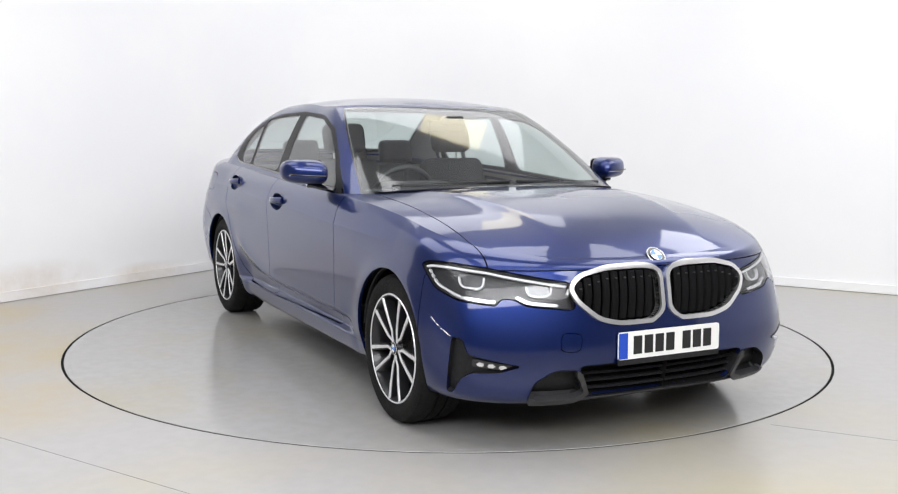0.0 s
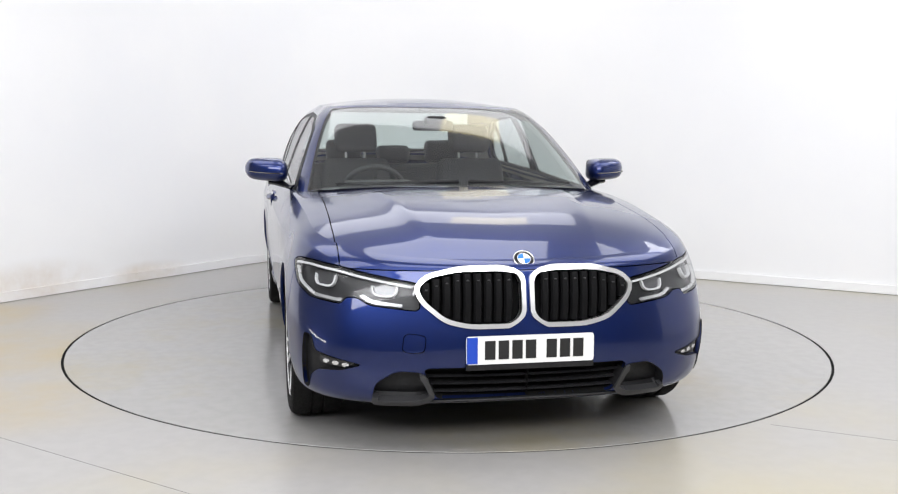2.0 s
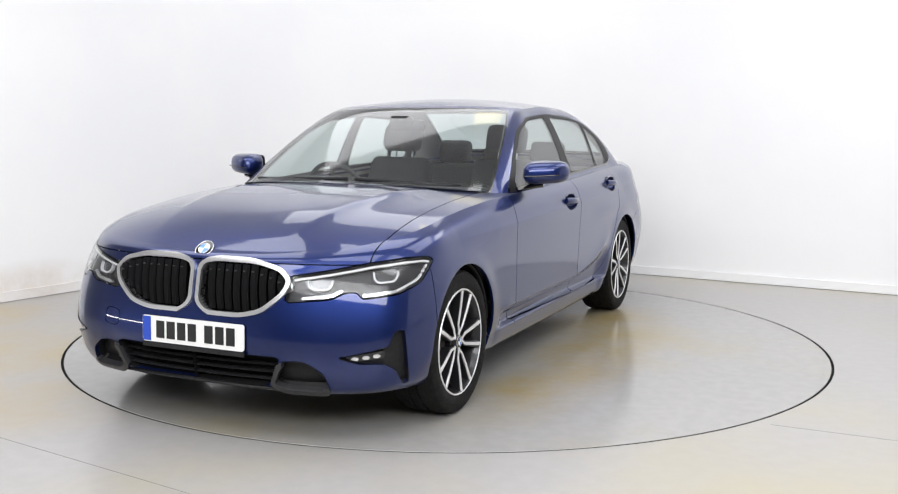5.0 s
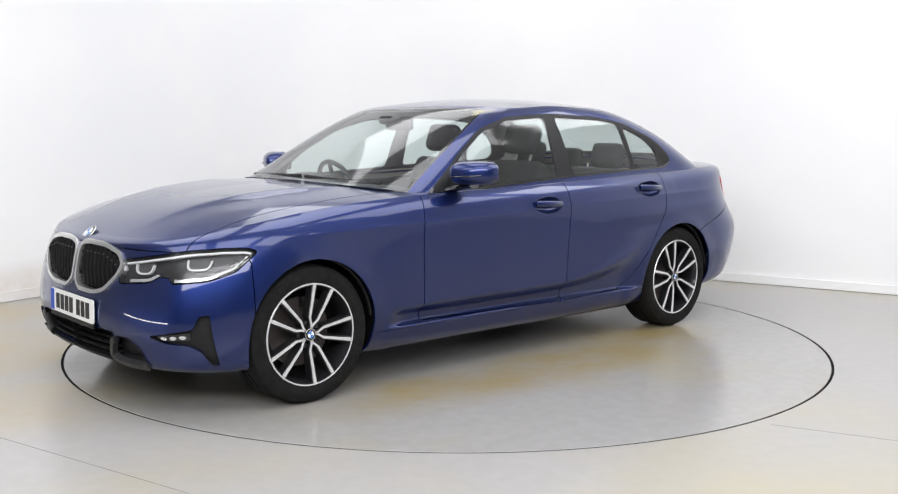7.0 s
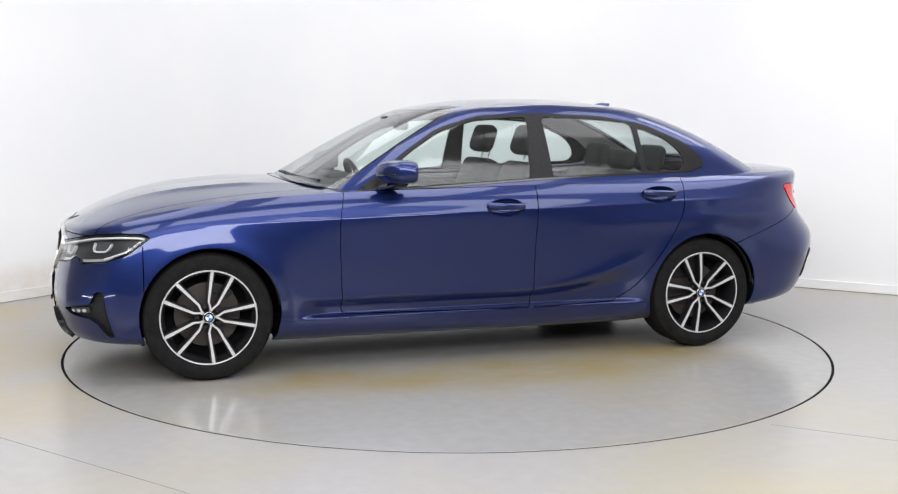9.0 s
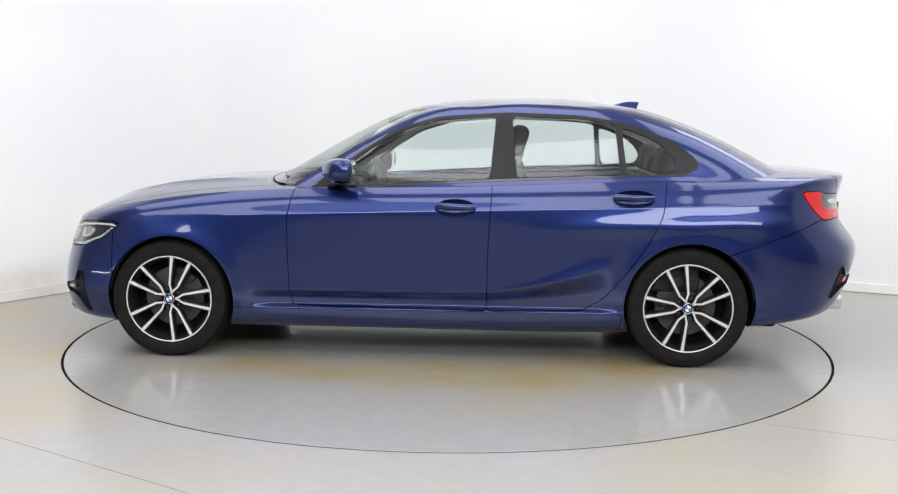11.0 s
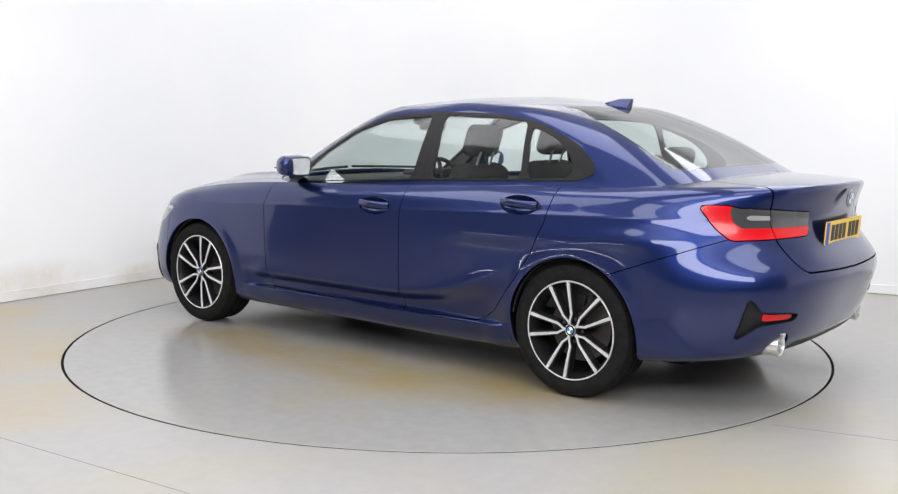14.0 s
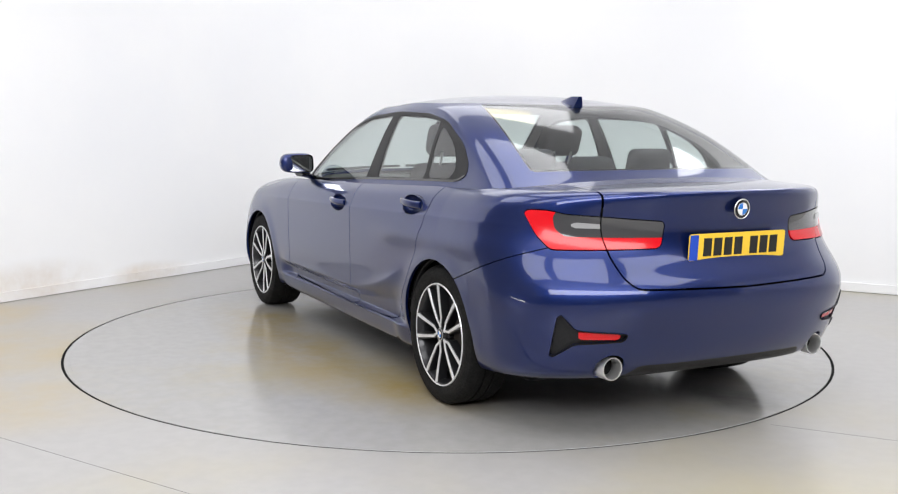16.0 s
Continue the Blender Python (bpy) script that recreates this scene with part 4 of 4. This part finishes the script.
def roundel(parent, m, r):
    bm = bmesh.new()
    lathe(bm, [(0.0005, 0.004), (r * 0.66, 0.004), (r * 0.66, 0.005), (r, 0.003), (r, -0.004)], 40)
    bmesh.ops.transform(bm, matrix=m @ Matrix.Rotation(radians(90), 4, "X"), verts=bm.verts)
    bd = part("badge", bm, GLOSS, parent, "round badge with a black ring")
    bm = bmesh.new()
    tube(bm, [m @ Vector((r * math.cos(t), r * math.sin(t), 0.002)) for t in np.linspace(0, 2 * math.pi, 40, endpoint=False)], r * 0.06, 6, True)
    tube(bm, [m @ Vector((r * 0.64 * math.cos(t), r * 0.64 * math.sin(t), 0.004)) for t in np.linspace(0, 2 * math.pi, 40, endpoint=False)], r * 0.04, 6, True)
    part("badge_ring", bm, CHROME, bd)
    for q in range(4):
        bm = bmesh.new()
        pts = [(0, 0)] + [(r * 0.62 * math.cos(t), r * 0.62 * math.sin(t)) for t in np.linspace(q * math.pi / 2, (q + 1) * math.pi / 2, 10)]
        plate_mesh(bm, pts, 0.003, m @ Matrix.Translation((0, 0, 0.003)))
        part("badge_field", bm, (BADGEW, BADGEB)[q % 2], bd)


roundel(car, axes((2.095, 0, 0.772), (0, 1, 0), (-0.72, 0, 0.69)), 0.041)
roundel(boot, axes((-2.422, 0, 0.968), (0, -1, 0), (-0.08, 0, 1)), 0.040)


def number_plate(m, mat, host):
    bm = bmesh.new()
    plate_mesh(bm, rounded([(-0.26, -0.0555), (0.26, -0.0555), (0.26, 0.0555), (-0.26, 0.0555)], 0.012), 0.006, m)
    pl = part("number_plate", bm, mat, host, "number plate with plain bars")
    bm = bmesh.new()
    plate_mesh(bm, [(-0.258, -0.052), (-0.215, -0.052), (-0.215, 0.052), (-0.258, 0.052)], 0.0075, m)
    part("plate_band", bm, PLATEB, pl)
    for cx in (-0.165, -0.110, -0.055, 0.0, 0.085, 0.140, 0.195):
        bm = bmesh.new()
        plate_mesh(bm, [(cx - 0.021, -0.037), (cx + 0.021, -0.037), (cx + 0.021, 0.037), (cx - 0.021, 0.037)], 0.0078, m)
        part("plate_bar", bm, INK, pl)
    bm = bmesh.new()
    plate_mesh(bm, [(-0.26, -0.078), (0.26, -0.078), (0.26, -0.056), (-0.26, -0.056)], 0.006, m)
    part("plate_holder", bm, BLACK, pl)


number_plate(axes((2.192, 0.006, 0.431), (0, 1, 0), (-0.02, 0, 1)), PLATEW, car)
number_plate(axes((-2.392, -0.012, 0.814), (0, -1, 0), (-0.06, 0, 1)), PLATEY, boot)
for i in range(4):
    bm = bmesh.new()
    plate_mesh(bm, rounded([(-0.014, -0.013), (0.014, -0.013), (0.017, 0.013), (-0.011, 0.013)], 0.004), 0.004, axes((-1.640 - 0.75 * (1 - ((0.41 + 0.034 * i) / 0.86) ** 2.5) ** 0.4, -0.41 - 0.034 * i, 0.968), (0.30, -1, 0), (-0.08, 0, 1)))
    part("boot_lettering_bar", bm, CHROME, boot, "small chrome lettering bar")

# roof aerial fin
bm = bmesh.new()
rings = []
for i in range(13):
    t = i / 12
    h = 0.030 * min(1, 1.6 * t) ** 0.9
    w = 0.024 * (1 - (1 - t) ** 2) + 0.004
    x = -1.06 - 0.16 * t
    zb = 1.425 - 0.035 * t
    rings.append([bm.verts.new((x - 0.02 * q * t, w * (1 - 0.7 * q) * sg + 0.002 * sg, zb + (h + 0.03 * t) * q)) for sg, q in ((1, 0), (1, 0.3), (1, 0.6), (1, 0.85), (1, 1), (-1, 1), (-1, 0.85), (-1, 0.6), (-1, 0.3), (-1, 0))])
for a, b in zip(rings, rings[1:]):
    for i in range(9):
        bm.faces.new((a[i], a[i + 1], b[i + 1], b[i]))
bm.faces.new(rings[-1])
bm.faces.new(rings[0])
part("aerial_fin", bm, PAINT, car, "blue shark-fin aerial")

# wiper arms in front of the screen
for y0, y1 in ((-0.62, 0.0), (0.05, 0.62)):
    bm = bmesh.new()
    tube(bm, [(0.893 - 0.27 * abs(y) ** 2.4, y, 1.014 - 0.03 * abs(y)) for y in np.linspace(y0, y1, 12)], 0.009, 6)
    part("wiper", bm, BLACK, car, "black wiper blade")


# ---- wheels ----
def build_wheel():
    w = new("wheel")
    bm = bmesh.new()
    lathe(bm, [(0.235, -0.10), (0.262, -0.112), (0.295, -0.114), (0.315, -0.104), (RW, -0.085), (RW + 0.001, -0.03), (RW - 0.006, -0.028), (RW - 0.006, -0.02), (RW + 0.001, -0.018), (RW + 0.001, 0.018), (RW - 0.006, 0.02), (RW - 0.006, 0.028), (RW + 0.001, 0.03), (RW, 0.085), (0.315, 0.104), (0.295, 0.114), (0.262, 0.112), (0.240, 0.104), (0.235, 0.10)], 72)
    part("tyre", bm, RUBBER, w, "black road tyre")
    bm = bmesh.new()
    lathe(bm, [(0.243, 0.104), (0.240, 0.108), (0.231, 0.106), (0.228, 0.098), (0.215, 0.07), (0.212, -0.10), (0.236, -0.105)], 72)
    rim = part("rim", bm, RIMGREY, w, "dark grey rim with machined spokes")
    bm = bmesh.new()
    lathe(bm, [(0.2425, 0.1055), (0.2400, 0.1095), (0.2350, 0.1085), (0.2335, 0.104)], 72)
    part("rim_edge", bm, ALU, rim)
    bm = bmesh.new()
    lathe(bm, [(0.0005, 0.0), (0.165, 0.0), (0.165, -0.02), (0.09, -0.02)], 48)
    part("brake_disc", bm, DISC, w, "dull steel brake disc")
    bm = bmesh.new()
    arc = [(0.118 + 0.052 * (i // 9), 1.25 + 0.11 * (i % 9)) for i in range(18)]
    ring = [(r * math.cos(t), r * math.sin(t)) for r, t in arc[:9] + arc[:8:-1]]
    lo, hi = ([bm.verts.new((x, y, z)) for x, z in ring] for y in (-0.028, 0.032))
    bm.faces.new(hi)
    bm.faces.new(lo[::-1])
    for i in range(18):
        bm.faces.new((lo[i], lo[(i + 1) % 18], hi[(i + 1) % 18], hi[i]))
    part("brake_caliper", bm, LAMPBASE, w, "dull grey brake caliper")
    bm = bmesh.new()
    lathe(bm, [(0.0005, -0.03), (0.213, -0.03)], 48)
    part("wheel_back", bm, VOID, w)
    for i in range(5):
        for sg in (-1, 1):
            # each arm runs from the hub, kinks outwards, and meets the rim
            a0 = 2 * math.pi * i / 5 + math.pi / 2
            path = [(0.030, 0.0005), (0.045, 0.004), (0.075, 0.0235), (0.155, 0.039), (0.236, 0.0545)]
            half_w = [0.0095, 0.0098, 0.0105, 0.0120, 0.0155]
            depth = [0.094, 0.095, 0.096, 0.103, 0.107]
            for nm, mat, grow, dz, low in (("spoke", RIMGREY, 1.05, -0.004, 0.042), ("spoke_face", ALU, 0.52, 0.0, 0.006)):
                bm = bmesh.new()
                rows = []
                for (r, off), hw, h in zip(path, half_w, depth):
                    row = []
                    for e, hh in ((-1, 0), (1, 0), (1.25, -low), (-1.25, -low)):
                        o = sg * off + e * hw * grow
                        row.append(bm.verts.new((r * math.cos(a0) - o * math.sin(a0), h + dz + hh, r * math.sin(a0) + o * math.cos(a0))))
                    rows.append(row)
                for p, q in zip(rows, rows[1:]):
                    for c in range(4):
                        bm.faces.new((p[c], p[(c + 1) % 4], q[(c + 1) % 4], q[c]))
                bm.faces.new(rows[0])
                bm.faces.new(rows[-1])
                if nm == "spoke":
                    arm = part(nm, bm, mat, rim, smooth=False)
                else:
                    part(nm, bm, mat, arm, smooth=False)
        a1 = 2 * math.pi * (i + 0.5) / 5 + math.pi / 2
        bm = bmesh.new()
        lathe(bm, [(0.0005, 0.082), (0.010, 0.082), (0.012, 0.06)], 10)
        bmesh.ops.translate(bm, vec=(0.056 * math.cos(a1), 0, 0.056 * math.sin(a1)), verts=bm.verts)
        part("wheel_bolt", bm, RIMGREY, rim)
    bm = bmesh.new()
    lathe(bm, [(0.0005, 0.0955), (0.031, 0.0945), (0.035, 0.080), (0.046, 0.05)], 40)
    part("hub", bm, RIMGREY, rim)
    roundel(rim, axes((0, 0.097, 0), (-1, 0, 0), (0, 0, 1)), 0.027)
    return w


wheel = build_wheel()
wheel.parent = car
HUB = 0.787
wheel.matrix_basis = pose(XA, HUB, RW + 0.002, 0, -18, 0)
for x, k, roll in ((-XA, 1, 17), (XA, -1, 41), (-XA, -1, 9)):
    w = copy_thing(wheel, pose(x, k * HUB, RW + 0.002) @ pose(0, 0, 0, 0, 0, 0 if k > 0 else 180) @ pose(0, 0, 0, 0, roll, 0))
    w.parent = car


# ---- cabin inside ----
def seat(parent, x, y, name):
    s = new(name)
    s.parent = parent
    bm = bmesh.new()
    box(bm, x - 0.26, x + 0.26, y - 0.25, y + 0.25, 0.36, 0.56, 0.06)
    part("cushion", bm, FABRIC, s)
    bm = bmesh.new()
    m = Matrix.Translation((x - 0.26, y, 0.52)) @ Matrix.Rotation(radians(-22), 4, "Y")
    box(bm, -0.07, 0.07, -0.25, 0.25, 0, 0.60, 0.05)
    for v in bm.verts:
        if v.co.z > 0.4:
            v.co.y *= 1 - 0.9 * (v.co.z - 0.4)
    bmesh.ops.transform(bm, matrix=m, verts=bm.verts)
    part("backrest", bm, FABRIC, s)
    bm = bmesh.new()
    box(bm, -0.045, 0.055, -0.135, 0.135, 0.635, 0.82, 0.045)
    bmesh.ops.transform(bm, matrix=m @ Matrix.Rotation(radians(4), 4, "Y"), verts=bm.verts)
    part("headrest", bm, FABRIC, s)
    for q in (-0.06, 0.06):
        bm = bmesh.new()
        tube(bm, [m @ Vector((0, q, 0.57)), m @ Vector((0.002, q, 0.68))], 0.007, 8)
        part("headrest_rod", bm, CHROME, s)


seat(car, -0.02, 0.37, "front_seat")
seat(car, -0.02, -0.37, "front_seat")
bench = new("rear_bench")
bench.parent = car
bm = bmesh.new()
box(bm, -1.10, -0.60, -0.64, 0.64, 0.36, 0.56, 0.06)
part("cushion", bm, FABRIC, bench)
bm = bmesh.new()
box(bm, -0.07, 0.07, -0.62, 0.62, 0, 0.56, 0.06)
bmesh.ops.transform(bm, matrix=Matrix.Translation((-1.08, 0, 0.5)) @ Matrix.Rotation(radians(-25), 4, "Y"), verts=bm.verts)
part("backrest", bm, FABRIC, bench)
for y in (-0.36, 0.0, 0.36):
    bm = bmesh.new()
    box(bm, -0.05, 0.05, -0.125, 0.125, 0, 0.17 if y else 0.13, 0.04)
    bmesh.ops.transform(bm, matrix=Matrix.Translation((-1.33, y, 1.02)) @ Matrix.Rotation(radians(-14), 4, "Y"), verts=bm.verts)
    part("headrest", bm, FABRIC, bench)
bm = bmesh.new()
box(bm, -1.80, -1.32, -0.66, 0.66, 0.96, 1.0, 0.015)
part("parcel_shelf", bm, DASH, car)
bm = bmesh.new()
box(bm, 0.46, 0.90, -0.70, 0.70, 0.70, 0.965, 0.06)
box(bm, 0.44, 0.60, 0.20 - 0.75, -0.17, 0.93, 1.0, 0.03)
part("dashboard", bm, DASH, car)
bm = bmesh.new()
m = Matrix.Translation((0.36, -0.37, 0.90)) @ Matrix.Rotation(radians(-66), 4, "Y")
tube(bm, [m @ Vector((0.185 * math.cos(t), 0.185 * math.sin(t), 0)) for t in np.linspace(0, 2 * math.pi, 40, endpoint=False)], 0.015, 8, True)
for t in (0, math.pi, -math.pi / 2):
    tube(bm, [m @ Vector((0.05 * math.cos(t + 1.57), 0.05 * math.sin(t + 1.57), -0.02)), m @ Vector((0.18 * math.cos(t + 1.57), 0.18 * math.sin(t + 1.57), 0))], 0.014, 8)
part("steering_wheel", bm, DASH, car, "black steering wheel")
bm = bmesh.new()
box(bm, 0.16, 0.20, -0.12, 0.12, 1.265, 1.325, 0.02)
part("inside_mirror", bm, BLACK, car)
bm = bmesh.new()
box(bm, 0.20, 0.30, -0.06, 0.06, 1.30, 1.35, 0.02)
part("camera_pod", bm, BLACK, car)
panel("headliner", roof.both().moved(-0.03), LINER, car, rim=0)
panel("pillar_lining", cabin.both().moved(-0.025), LINER, car, rim=0)
bm = bmesh.new()
for k in (1, -1):
    box(bm, -1.5, 0.8, k * 0.77 - 0.03, k * 0.77 + 0.03, 0.4, 0.93, 0.02)
part("door_lining", bm, DASH, car)
for o in car.children_recursive:
    if o.data and o.data.materials and o.data.materials[0] in (GLASS, LENS):
        o.visible_shadow = False


def motions():
    """The turntable and the car on it turn together."""
    walk(turntable, [(t, pose(0, 0, 0, 0, 0, a)) for t, a in SPIN])
    walk(car, [(t, pose(0, 0, 0.0005, 0, 0, a) @ pose(OFFSET[0], OFFSET[1], 0)) for t, a in SPIN])


motions()
